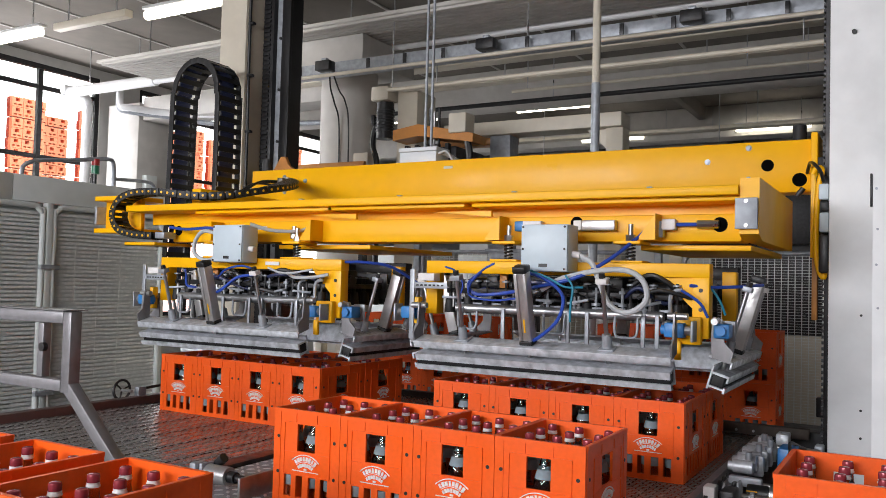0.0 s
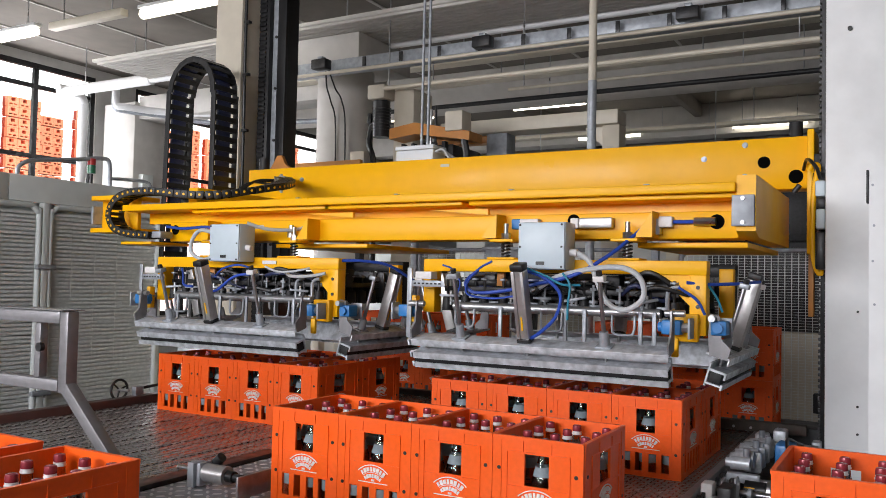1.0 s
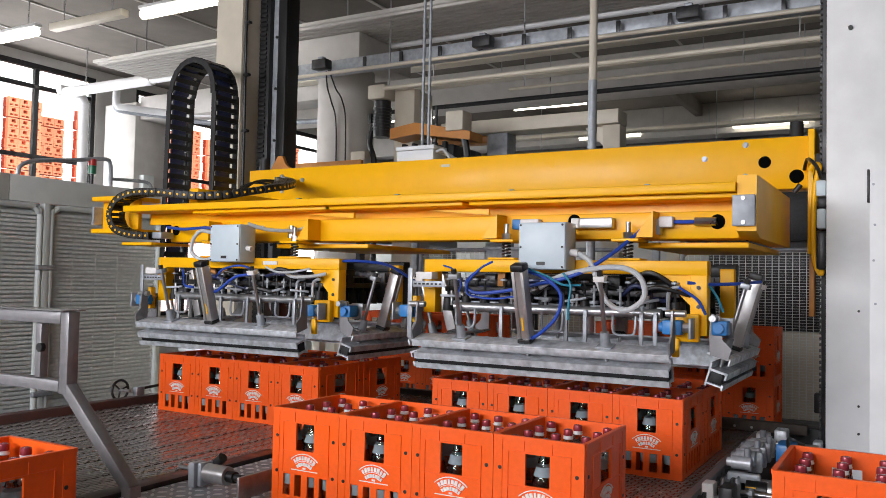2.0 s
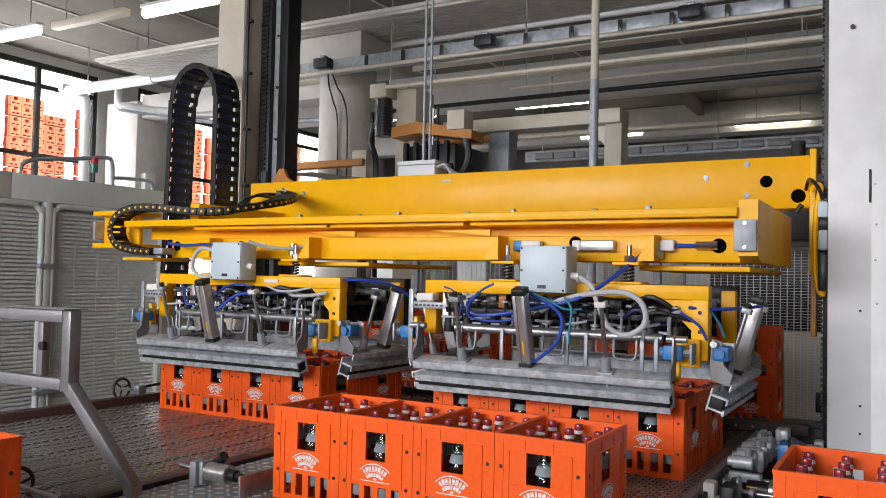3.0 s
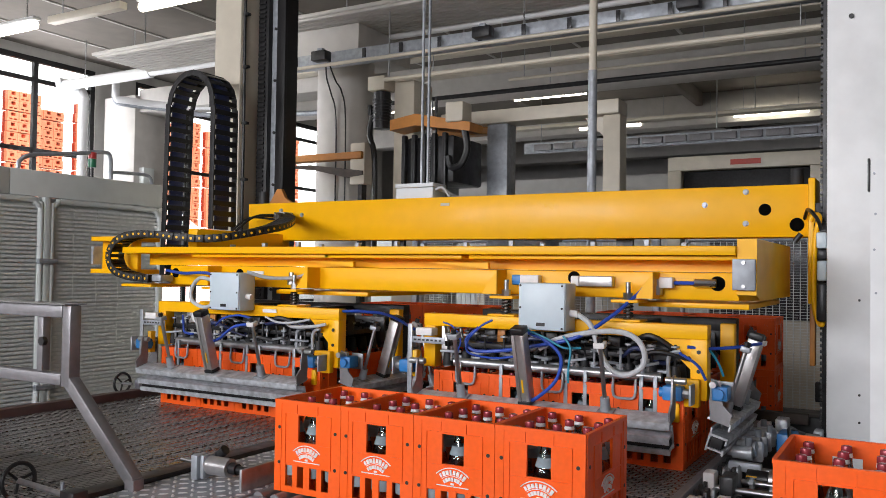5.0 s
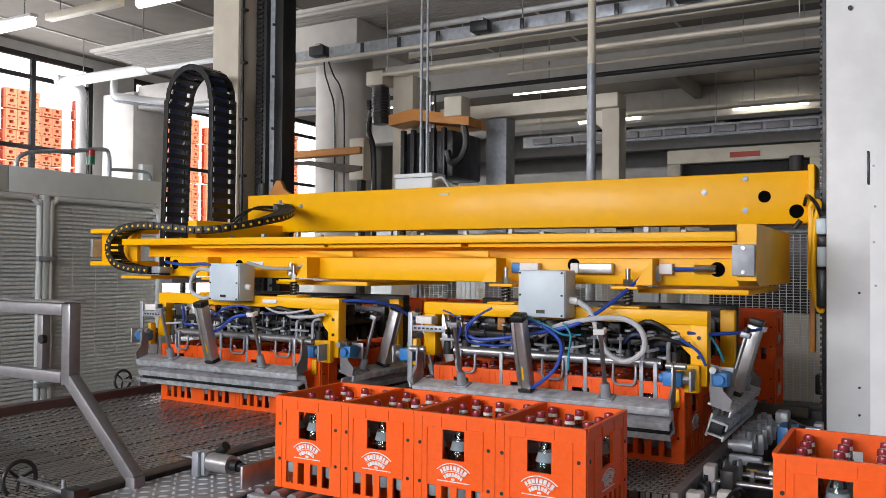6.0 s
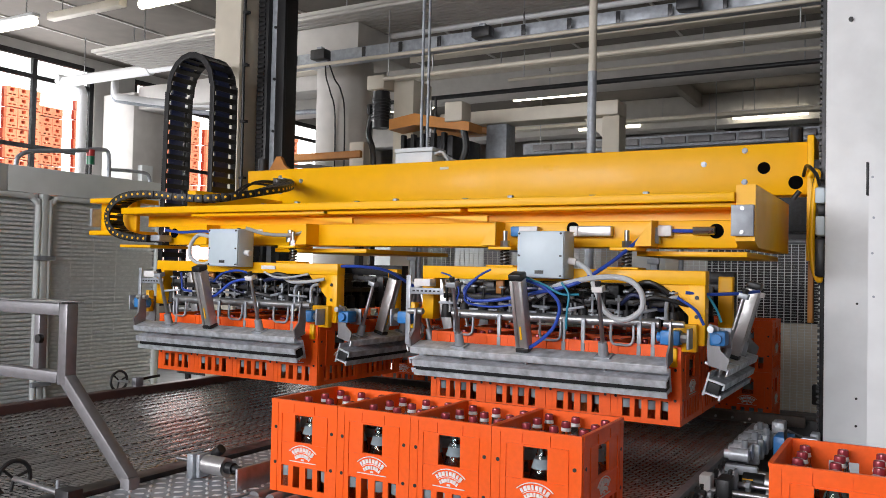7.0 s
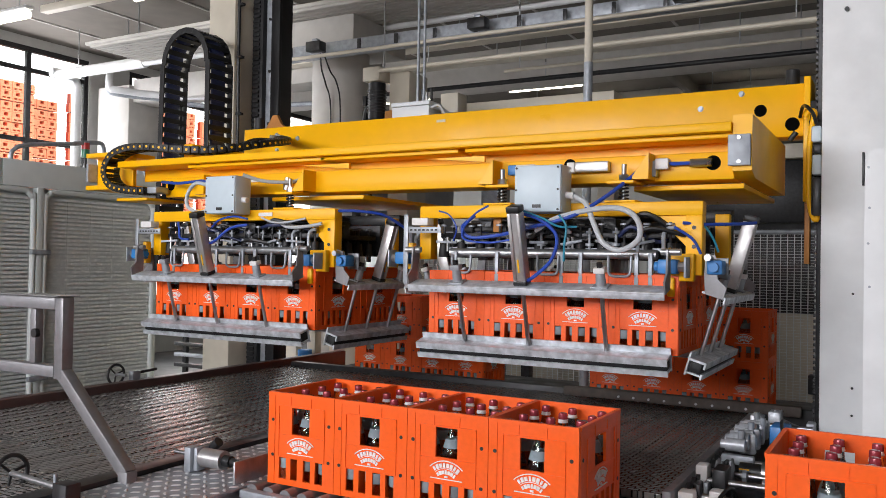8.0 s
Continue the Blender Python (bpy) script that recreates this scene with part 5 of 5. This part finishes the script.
    part("cable", hose(B(), [(1.50 + 0.02 * k, 0.55, 0.70), (1.53 + 0.02 * k, 0.68, 0.77), (1.56 + 0.03 * k, 0.85, 0.76 + 0.01 * k), (1.60, 1.05, 0.72)], 0.008), mat, drive)
for k in range(5):
    part("spacer", box(B(), 1.62, 1.65, 0.7 + 0.22 * k, 0.75 + 0.22 * k, 0.70, 0.80, 0.004), DARK, drive)
# small cast and moulded pieces along the guide
for x0, x1, y0, y1, z0, z1, mat in ((1.34, 1.385, 0.90, 0.97, 0.77, 0.86, RING), (1.345, 1.40, 0.60, 0.66, 0.765, 0.83, RING), (1.43, 1.48, 0.70, 0.76, 0.765, 0.82, RING),
                                    (1.40, 1.412, 0.96, 1.03, 0.72, 0.87, SATIN), (1.44, 1.452, 1.02, 1.08, 0.72, 0.865, ZINC), (1.37, 1.50, 1.24, 1.275, 0.80, 0.84, ZINC),
                                    (1.62, 1.66, 2.0, 2.08, 0.80, 0.87, ZINC), (1.44, 1.50, 2.05, 2.15, 0.80, 0.90, WORN_ALU), (1.36, 1.42, 2.02, 2.10, 0.80, 0.88, WORN_ALU)):
    part("guide_block", box(B(), x0, x1, y0, y1, z0, z1, 0.008), mat, drive)
for x, y in ((1.415, 1.45), (1.42, 1.68), (1.45, 1.82), (1.40, 1.97), (1.47, 2.1)):
    part("lug", rod(B(), (x, y, 0.87), (x, y, 0.905), 0.014, 10), ZINC, drive)
for k in range(6):
    part("lock_nut", rod(B(), (1.44 + 0.045 * k, 0.96 + 0.11 * (k % 3), 0.80), (1.455 + 0.045 * k, 0.96 + 0.11 * (k % 3), 0.80), 0.024, 8), ZINC, drive)
part("cable", hose(B(), [(1.43, 0.6, 0.72), (1.47, 0.66, 0.80), (1.50, 0.74, 0.83), (1.52, 0.84, 0.76), (1.55, 0.95, 0.72)], 0.007), BLACK, drive)
part("cable", hose(B(), [(1.60, 1.5, 0.78), (1.57, 1.6, 0.86), (1.55, 1.7, 0.92), (1.58, 1.85, 0.88), (1.62, 2.0, 0.84)], 0.008), BLACK, drive)


# ---------- behind the gantry ----------
back = thing("rear_conveyor", (-0.4, 3.7, 0), "dark steel rear conveyor with crate layers", "conveyor")
part("bed", box(B(), -2.4, 1.6, 3.25, 4.05, 0.56, 0.665, 0.004), DARK, back)
part("front_rail", box(B(), -2.4, 1.6, 3.20, 3.248, 0.56, 0.70, 0.004), ZINC, back)
for x in (-2.3, -0.5, 1.4):
    for y in (3.35, 3.95):
        part("leg", box(B(), x - 0.04, x + 0.04, y - 0.04, y + 0.04, 0.0, 0.558), DARK, back)
for gx in (0.06, -2.0):
    for i in range(4):
        for k in range(2):
            crate_at(gx + 0.3 * i, 3.35, 0.666 + 0.334 * k, "shaded orange bottle crate stacked on the rear conveyor", "stacked crates on the rear conveyor")
            bottles_in(gx + 0.3 * i, 3.35, 0.666 + 0.334 * k, [(0, 0), (1, 0), (2, 0), (1, 1)], 90 + i + 7 * k)

mesh_fence = thing("mesh_fence", (-0.2, 4.3, 0), "galvanised wire mesh guard fence with round tube frames", "fence")
for x0, x1 in ((-2.0, 0.02), (0.44, 1.52)):
    fr = part("panel_frame", tube_frame(B(), rounded(x0, x1, 0.1, 1.885, lambda a, b: (a, 4.3, b)), 0.018), ZINC, mesh_fence)
    bm = B()
    for k in range(1, int((x1 - x0) / 0.048)):
        x = x0 + 0.048 * k
        box(bm, x - 0.003, x + 0.003, 4.298, 4.302, 0.12, 1.87)
    for k in range(1, 84):
        z = 0.12 + 0.021 * k
        box(bm, x0 + 0.02, x1 - 0.02, 4.302, 4.305, z, z + 0.0026)
    tagged(part("wire_mesh", bm, WIRE, fr), kind="stuff")
for x in (-2.06, 0.23, 1.56):
    part("post", box(B(), x - 0.03, x + 0.03, 4.275, 4.325, 0, 1.95, 0.004), ZINC, mesh_fence)
    part("clip", box(B(), x - 0.05, x + 0.05, 4.255, 4.274, 1.70, 1.74, 0.003), ZINC, mesh_fence)
slab("added_light_block", box(B(), 2.52, 2.56, 1.34, 4.6, 0.0, 2.6), GREY_PANEL, "added unseen grey wall that keeps side light off the rear")

side_box = thing("switch_box", (1.49, 4.1, 0), "small black switch box on a post", "switch box")
part("pole", box(B(), 1.47, 1.51, 4.08, 4.12, 0.0, 0.72, 0.003), ZINC, side_box)
part("housing", box(B(), 1.43, 1.53, 4.04, 4.12, 0.722, 0.86, 0.008), BLACK, side_box)

# rear robot: post, gear motor and ochre arms
robot = thing("palletising_robot", (-2.2, 4.4, 0), "cream palletising machine with ochre arms and a gear motor", "robot")
part("column", box(B(), -2.40, -2.17, 4.4, 4.75, 0, 3.46, 0.01), CREAM, robot)
part("gear_box", box(B(), -2.64, -2.44, 4.28, 4.48, 3.37, 3.51, 0.012), CREAM, robot)
bm = rod(B(), (-2.53, 4.38, 3.0), (-2.53, 4.38, 3.36), 0.085, 22)
gear_motor = part("motor", bm, DARK, robot, "dark finned gear motor")
for k in range(8):
    part("fin", rod(B(), (-2.53, 4.38, 3.07 + 0.03 * k), (-2.53, 4.38, 3.08 + 0.03 * k), 0.096, 22), DARK, gear_motor)
part("terminal", box(B(), -2.66, -2.62, 4.32, 4.42, 3.14, 3.24, 0.006), DARK, robot)
part("cable", hose(B(), [(-2.64, 4.38, 3.14), (-2.66, 4.36, 2.95), (-2.58, 4.33, 2.75), (-2.56, 4.32, 2.3), (-2.56, 4.32, 1.6)], 0.03), BLACK, robot)
part("arm", prism(B(), [(-2.28, 3.03), (-2.0, 3.07), (-1.42, 2.95), (-1.42, 2.87), (-2.0, 2.96), (-2.28, 2.93)], "y", 4.15, 4.40), ORANGE_PAINT, robot, "ochre painted arm")
part("arm", box(B(), -2.25, -1.40, 4.95, 5.1, 2.98, 3.07, 0.008), ORANGE_PAINT, robot, "ochre painted arm")
part("arm_head", box(B(), -1.66, -1.48, 4.12, 4.3, 2.96, 3.14, 0.01), CREAM, robot)
for i in range(4):
    part("guide_rod", rod(B(), (-1.98 + 0.05 * i, 4.25, 2.3), (-1.98 + 0.05 * i, 4.25, 3.2 + 0.03 * (i % 2)), 0.012), DARK if i % 2 else CHROME, robot)
part("gripper_body", box(B(), -2.14, -1.62, 4.22, 4.8, 2.42, 2.86, 0.03), DARK, robot, "dark oily gripper body")
for i in range(5):
    part("rib", box(B(), -2.16 + 0.11 * i, -2.12 + 0.11 * i, 4.17, 4.23, 2.35, 2.88, 0.008), DARK, robot)
bm = B()
for i in range(22):
    rod(bm, (-1.84, 4.155, 2.42 + 0.022 * i), (-1.84, 4.155, 2.433 + 0.022 * i), 0.009, 6)
tagged(part("roller_chain", bm, CHROME, robot), kind="stuff")
part("corrugated_hose", hose(B(), [(-1.50, 4.2, 2.9), (-1.47, 4.2, 2.72), (-1.53, 4.2, 2.58), (-1.63, 4.2, 2.56), (-1.67, 4.2, 2.66)], 0.033), BLACK, robot)
part("lower_arm", box(B(), -3.72, -2.66, 4.22, 4.34, 2.70, 2.77, 0.008), ORANGE_PAINT, robot, "ochre painted arm")
part("lower_arm", prism(B(), [(-3.72, 2.66), (-3.3, 2.62), (-2.85, 2.52), (-2.66, 2.54), (-2.66, 2.58), (-3.3, 2.665)], "y", 4.24, 4.32), WOOD, robot)
part("arm_bracket", box(B(), -2.82, -2.645, 4.26, 4.4, 2.45, 2.86, 0.01), CREAM, robot)
part("arm_post", box(B(), -2.75, -2.70, 4.3, 4.38, 0, 2.45), DARK, robot)

frame_b = thing("steel_frame", (-0.8, 4.9, 0), "cream steel frame with a crosswise beam", "steel frame")
part("post", box(B(), -1.60, -1.38, 4.85, 5.05, 0, 3.048, 0.008), ZINC, frame_b)
part("beam", box(B(), -2.1, -0.26, 4.80, 5.06, 3.05, 3.18, 0.008), CREAM, frame_b)
part("post", box(B(), -0.42, -0.26, 4.85, 5.05, 0, 3.048, 0.008), CREAM, frame_b)
part("gusset", prism(B(), [(-0.62, 3.048), (-0.42, 3.048), (-0.42, 2.85)], "y", 4.92, 4.96), CREAM, frame_b)

riser = thing("vertical_pipe", (-0.08, 3.62, 0), "grey vertical pipe with a beige upper length", "pipe")
part("lower_length", rod(B(), (-0.083, 3.62, 0), (-0.083, 3.62, 3.15), 0.034, 18), ZINC, riser)
part("upper_length", rod(B(), (-0.083, 3.62, 3.15), (-0.083, 3.62, CEIL - 0.002), 0.031, 18), CREAM, riser, "beige upper length")
for x in (-1.595, -1.535):
    pipe("conduit", [(x, 3.62, 2.2 if x > -1.56 else 2.25), (x, 3.62, CEIL - 0.002)], 0.012, ZINC, "thin galvanised vertical conduit")

# cable trays and pipes under the ceiling
tray = thing("cable_tray", (-1, 4.3, 3.66), "long galvanised cable tray with hangers and clips", "cable tray")
part("channel", box(B(), -4.6, 5.2, 4.25, 4.33, 3.655, 3.70, 0.003), ZINC, tray)
part("pipe", rod(B(), (-4.6, 4.2, 3.66), (5.2, 4.2, 3.66), 0.018), CREAM, tray)
for k in range(22):
    x = -4.4 + 0.43 * k
    part("clip", box(B(), x - 0.018, x + 0.018, 4.262, 4.278, 3.70, 3.80, 0.002), DARK, tray)
part("cable_duct", box(B(), -4.6, 5.2, 4.335, 4.40, 3.72, 3.83, 0.004), ZINC, tray)
for x in (-4.2, -1.0, 2.2, 4.8):
    part("hanger", rod(B(), (x, 4.37, 3.83), (x, 4.37, 4.14), 0.007), STEEL, tray)
for x in (-3.15, -1.32, 0.5):
    cam_box = thing("floodlight", (x, 4.2, 3.70), "small dark floodlight clipped to the tray", "floodlight", "small floodlights")
    part("housing", box(B(), x - 0.09, x + 0.09, 4.13, 4.24, 3.70, 3.80, 0.012), DARK, cam_box)
    part("bracket", box(B(), x - 0.03, x + 0.03, 4.16, 4.22, 3.802, 3.83, 0.003), ZINC, cam_box)
pipe("conduit", [(-3.10, 4.2, 3.68), (-3.16, 4.3, 3.55), (-3.26, 4.5, 3.45), (-3.28, 4.62, 3.2), (-3.28, 4.63, 2.2)], 0.008, BLACK, "dark cable bundle down the round column")
pipe("conduit", [(-3.06, 4.2, 3.68), (-3.05, 4.3, 3.52), (-3.12, 4.5, 3.45), (-3.17, 4.64, 3.2), (-3.17, 4.65, 2.2)], 0.008, BLACK, "dark cable bundle down the round column")
pipe("pipe", [(-2.45, 4.3, 3.465), (5.2, 4.3, 3.465)], 0.021, CREAM, "white pipe under the ceiling with half-light in its beige colour", hang=[(x, 4.3, 3.49) for x in (-2.4, 3.6)])
for x in (-1.9, -0.3, 1.3, 2.9):
    part("hanger", rod(B(), (x, 4.3, 3.494), (x, 4.3, 3.656), 0.006), STEEL, tray)
pipe("pipe", [(-2.2, 6.6, 3.92), (5.2, 6.6, 3.92)], 0.02, CREAM, "long cream pipe under the ceiling", hang=[(x, 6.6, 3.93) for x in (-2, 0.5, 3)])
pipe("pipe", [(-5.2, 7.4, 3.98), (5.2, 7.4, 3.98)], 0.03, DARK, "long dark pipe under the ceiling", hang=[(x, 7.4, 3.99) for x in (-5, -2, 1, 4)])
for y, z in ((6.0, 4.12), (7.0, 4.15), (10.4, 4.0)):
    box_t = thing("cable_tray", (0, y, z), "dark cable tray hung under the ceiling", "cable tray")
    part("channel", box(B(), -6.0, 5.2, y - 0.1, y + 0.1, z, z + 0.05, 0.003), CREAM, box_t)
    for x in (-5, -2.5, 0, 2.5, 5):
        part("hanger", rod(B(), (x, y, z + 0.05), (x, y, CEIL), 0.008), STEEL, box_t)

# lamps
for x, y in ((-2.77, 9.24), (-5.4, 9.24), (-2.80, 12.2), (-0.02, 12.05), (-4.35, 3.45), (-7.1, 3.32)):
    lamp(x, y, 4.3, 1.22)


def dead_lamp(x, y, z):
    light = thing("fluorescent_lamp", (x, y, z), "unlit fluorescent ceiling lamp", "ceiling lamp", "fluorescent lamps")
    part("housing", box(B(), x - 0.6, x + 0.6, y - 0.05, y + 0.05, z, z + 0.08, 0.008), CREAM, light)
    for s in (-1, 1):
        part("hanger", rod(B(), (x + s * 0.4, y, z + 0.08), (x + s * 0.4, y, CEIL), 0.006), STEEL, light)


for x, y in ((-5.75, 3.40), (-3.9, 9.24), (-0.4, 9.24), (1.0, 9.2), (-1.4, 12.1)):
    dead_lamp(x, y, 4.3)
for x in (-0.6, -2.0, -3.3, -4.5, -5.7, -6.9, -8.1):
    slab("ceiling_joint", box(B(), x - 0.02, x + 0.02, 1.45, 8.45, CEIL - 0.014, CEIL - 0.002), CONCRETE, "white joint strip between ceiling slabs")

# pipes by the windows
pipe("duct", [(-8.42, 5.07, 4.16), (-7.6, 5.07, 4.16), (-6.66, 5.07, 4.16)], 0.075, WHITE_PAINT, "white insulated pipe along the ceiling", hang=[(x, 5.07, 4.2) for x in (-8, -7)])
pipe("pipe", [(-8.5, 5.0, 4.2), (-8.45, 5.25, 4.18), (-8.42, 5.35, 4.05), (-8.42, 5.36, 3.6), (-8.42, 5.36, 0.0)], 0.07, WHITE_PAINT, "white insulated pipe beside the window")
pipe("pipe", [(-8.0, 5.55, 4.2), (-8.0, 5.57, 4.0), (-7.9, 5.65, 3.95), (-7.6, 6.0, 3.93), (-6.8, 6.6, 3.85), (-4.6, 6.9, 3.8)], 0.035, ZINC, "galvanised pipe bent round the column", hang=[(-4.8, 6.89, 3.8), (-6.8, 6.6, 3.86)])
pipe("pipe", [(-7.9, 5.5, 4.25), (-7.9, 5.52, 4.02), (-7.8, 5.6, 3.99), (-7.4, 6.1, 3.97), (-6.0, 6.6, 3.92)], 0.05, WHITE_PAINT, "white pipe bent round the column", hang=[(-6.1, 6.58, 3.93)])
wall_box = thing("fuse_box", (-8.05, 6.0, 2.6), "small grey fuse box on the column", "fuse box")
part("housing", box(B(), -8.148, -8.05, 6.15, 6.35, 2.75, 3.1, 0.006), GREY_PANEL, wall_box)

# far machine and wall fittings
portal = thing("far_palletiser", (0, 9.2, 0), "cream portal machine with a red sign plate", "machine")
for x in (-0.82, 0.98):
    part("post", box(B(), x - 0.09, x + 0.09, 9.0, 9.3, 0, 3.02, 0.01), CREAM, portal)
part("beam", box(B(), -0.91, 1.07, 9.0, 9.3, 3.022, 3.21, 0.01), CREAM, portal)
part("dark_hood", box(B(), -0.72, 0.88, 9.1, 10.4, 2.2, 3.01, 0.02), DARK, portal)
part("sign", box(B(), -0.08, 0.30, 8.985, 8.998, 3.07, 3.14), SIGN_RED, portal, "red sign plate")
partition = slab("partition", box(B(), -6.5, 4.5, 13.2, 13.3, 0, 3.5), WALL, "grey beige partition wall of the hall")
duct = thing("cable_duct", (0, 10.2, 3.5), "row of cable duct covers with the rear dimness in their colour", "cable duct")
for k in range(16):
    part("cover", box(B(), -3.4 + 0.36 * k, -3.09 + 0.36 * k, 10.1, 10.16, 3.60, 3.70, 0.004), SATIN, duct)
part("carrier", box(B(), -3.6, 2.6, 10.165, 10.2, 3.56, 3.74), ZINC, duct)
for x in (-3.3, -0.5, 2.4):
    part("hanger", rod(B(), (x, 10.18, 3.74), (x, 10.18, CEIL), 0.008), STEEL, duct)

# low frames seen under the west head
for x0, x1, y, z1, mat, nm, lab in ((-3.50, -3.34, 4.2, 1.2, CREAM, "machine_post", "white machine post behind the conveyor"),
                                    (-3.10, -3.02, 4.1, 1.2, CREAM, "machine_post", "thin white machine post behind the conveyor"),
                                    (-2.62, -2.48, 4.05, 1.2, CREAM, "machine_post", "white machine post behind the conveyor")):
    solo(nm, box(B(), x0, x1, y, y + 0.1, 0, z1, 0.006), mat, lab, "machine post")
solo("beige_cabinet", box(B(), -3.0, -2.64, 4.3, 4.9, 0, 1.2, 0.01), CREAM, "beige sheet metal cabinet behind the conveyor", "cabinet")
solo("blue_motor", rod(rod(B(), (-3.06, 4.0, 0.62), (-3.06, 4.0, 0.74), 0.07, 18), (-3.06, 4.0, 0.0), (-3.06, 4.0, 0.62), 0.03), BLUE, "small blue motor on a floor stand", "motor")
rack = thing("frame_rack", (-4.4, 4.6, 0), "stacked dark conveyor side frames", "frame")
for k in range(7):
    part("rail", box(B(), -5.4, -3.6, 4.5, 4.56, 0.35 + 0.12 * k, 0.39 + 0.12 * k, 0.004), ZINC if k % 2 else DARK, rack)
for x in (-5.3, -4.3, -3.75):
    part("upright", box(B(), x - 0.03, x + 0.03, 4.565, 4.61, 0, 1.5, 0.004), DARK, rack)

# machines and stacked goods in the dim rear of the hall
bench = thing("machine_housing", (1.2, 6.4, 0), "beige machine housing with a dark hood", "machine")
part("body", box(B(), 0.2, 2.4, 6.1, 7.0, 0, 1.18, 0.02), CREAM, bench)
part("hood", box(B(), 0.25, 2.35, 6.15, 6.95, 1.182, 2.05, 0.03), DARK, bench, "dark hood")
for x in (0.75, 1.3, 1.85):
    part("door_gap", box(B(), x - 0.006, x + 0.006, 6.094, 6.099, 0.1, 1.1), DARK, bench)
rear_hood = thing("sheet_metal_hood", (-0.75, 3.9, 0), "grey sheet metal hood on a post", "hood")
part("cover", box(box(B(), -1.02, -0.5, 3.72, 4.02, 1.78, 1.875, 0.01), -1.04, -0.48, 3.70, 4.04, 1.86, 1.885, 0.004), ZINC, rear_hood)
part("post", box(B(), -0.80, -0.72, 4.065, 4.14, 0.0, 1.78, 0.004), DARK, rear_hood)
goods = thing("pallet_stack", (-1.9, 6.6, 0), "beige wrapped pallet load in the rear of the hall", "pallet load")
part("load", box(B(), -2.4, -1.3, 6.2, 7.2, 0.15, 1.35, 0.03), CREAM, goods)
part("pallet", box(B(), -2.42, -1.28, 6.18, 7.22, 0.0, 0.148), WOOD, goods)
for x in (-4.6, -2.9):
    cab = thing("machine_cabinet", (x, 7.8, 0), "pale machine cabinet in the dim rear of the hall", "cabinet")
    part("body", box(B(), x - 0.55, x + 0.55, 7.6, 8.4, 0, 2.0 + 0.1 * math.sin(x), 0.015), GREY_PANEL, cab)
    part("door", box(B(), x - 0.5, x + 0.5, 7.58, 7.598, 0.15, 1.85, 0.004), GREY_PANEL, cab)

# ---------- outside ----------
backdrop = slab("backdrop", box(B(), -90, -89.5, -80, 120, -1, 70), glowing("hazy_white_sky", (0.95, 0.98, 1.0), 1.6), "hazy white sky outside the windows")


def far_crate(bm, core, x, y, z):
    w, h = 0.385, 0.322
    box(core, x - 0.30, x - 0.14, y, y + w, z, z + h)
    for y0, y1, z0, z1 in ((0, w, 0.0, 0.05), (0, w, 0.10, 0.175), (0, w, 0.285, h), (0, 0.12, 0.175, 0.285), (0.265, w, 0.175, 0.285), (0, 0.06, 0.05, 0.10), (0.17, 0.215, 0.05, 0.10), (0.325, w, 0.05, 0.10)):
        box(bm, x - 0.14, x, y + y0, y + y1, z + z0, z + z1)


rnd = random.Random(4)
y = 10.0
while y < 29.0:
    x = -24.0 + rnd.uniform(-0.35, 0.35)
    layers = rnd.choice((21, 22, 22, 23)) + (1 if y > 17 else 0)
    stack = thing("crate_tower", (x, y, -0.25), "tall tower of orange crates in the yard, haze in their colour", "crate stack", "crate towers in the yard")
    bm, core = B(), B()
    for k in range(layers):
        for j in range(3):
            far_crate(bm, core, x + rnd.uniform(-0.03, 0.03), y + 0.395 * j, -0.12 + 0.334 * k + 0.03 * (k // 5))
    tagged(part("crates", bm, WASHED_OUT, stack), kind="stuff")
    tagged(part("bottle_filling", core, CORE_SHADE, stack, "inside of the crates with shade in its colour"), kind="stuff")
    part("pallet", box(B(), x - 0.5, x, y, y + 1.18, -0.25, -0.122), WOOD, stack)
    y += 1.19 + rnd.choice((0.02, 0.05, 0.16))


# ---------- what moves ----------
LIFT = [(0.0, 0.0), (1.0, 0.0), (1.7, 0.0), (2.1, -0.004), (2.4, -0.030), (2.8, -0.081), (3.0, -0.108), (3.5, -0.178), (4.0, -0.227), (4.5, -0.276), (4.7, -0.295),
        (5.0, -0.311), (5.5, -0.311), (5.8, -0.295), (6.0, -0.278), (6.5, -0.196), (7.0, -0.075), (7.5, 0.052), (8.0, 0.180)]
SLIDE = [(0.0, 0.0), (7.0, 0.0), (7.5, 0.0), (7.6, 0.010), (7.7, 0.055), (7.8, 0.115), (7.9, 0.170), (8.0, 0.222)]
HOLD = -0.265  # the heads' height at which they take up the crates


def motions():
    def shift(ob, rows):
        base = ob.matrix_basis.copy()
        walk(ob, [(t, Matrix.Translation(d) @ base) for t, d in rows])
    for ob in (beam, cbox, head_a, head_b, rail_chain):
        shift(ob, [(t, Vector((0, 0, z))) for t, z in LIFT])
    for bar, way in bars_a + bars_b:
        shift(bar, [(t, way * s) for t, s in SLIDE])
    carried = [(t, Vector((0, 0, 0))) for t in (0.0, 3.0, 5.8, 6.08)] + [(t, Vector((0, 0, z - HOLD))) for t, z in LIFT if t > 6.2]
    for ob in lifted:
        shift(ob, carried)
    for ob in leaving:
        shift(ob, [(t, Vector((-0.252 * t, 0, 0))) for t in (0.0, 2.0, 4.0, 6.0, 8.0)])
    for i, ob in enumerate(links):
        walk(ob, [(t, chain_pose(PITCH * (i + 0.5), z)) for t, z in LIFT])


motions()
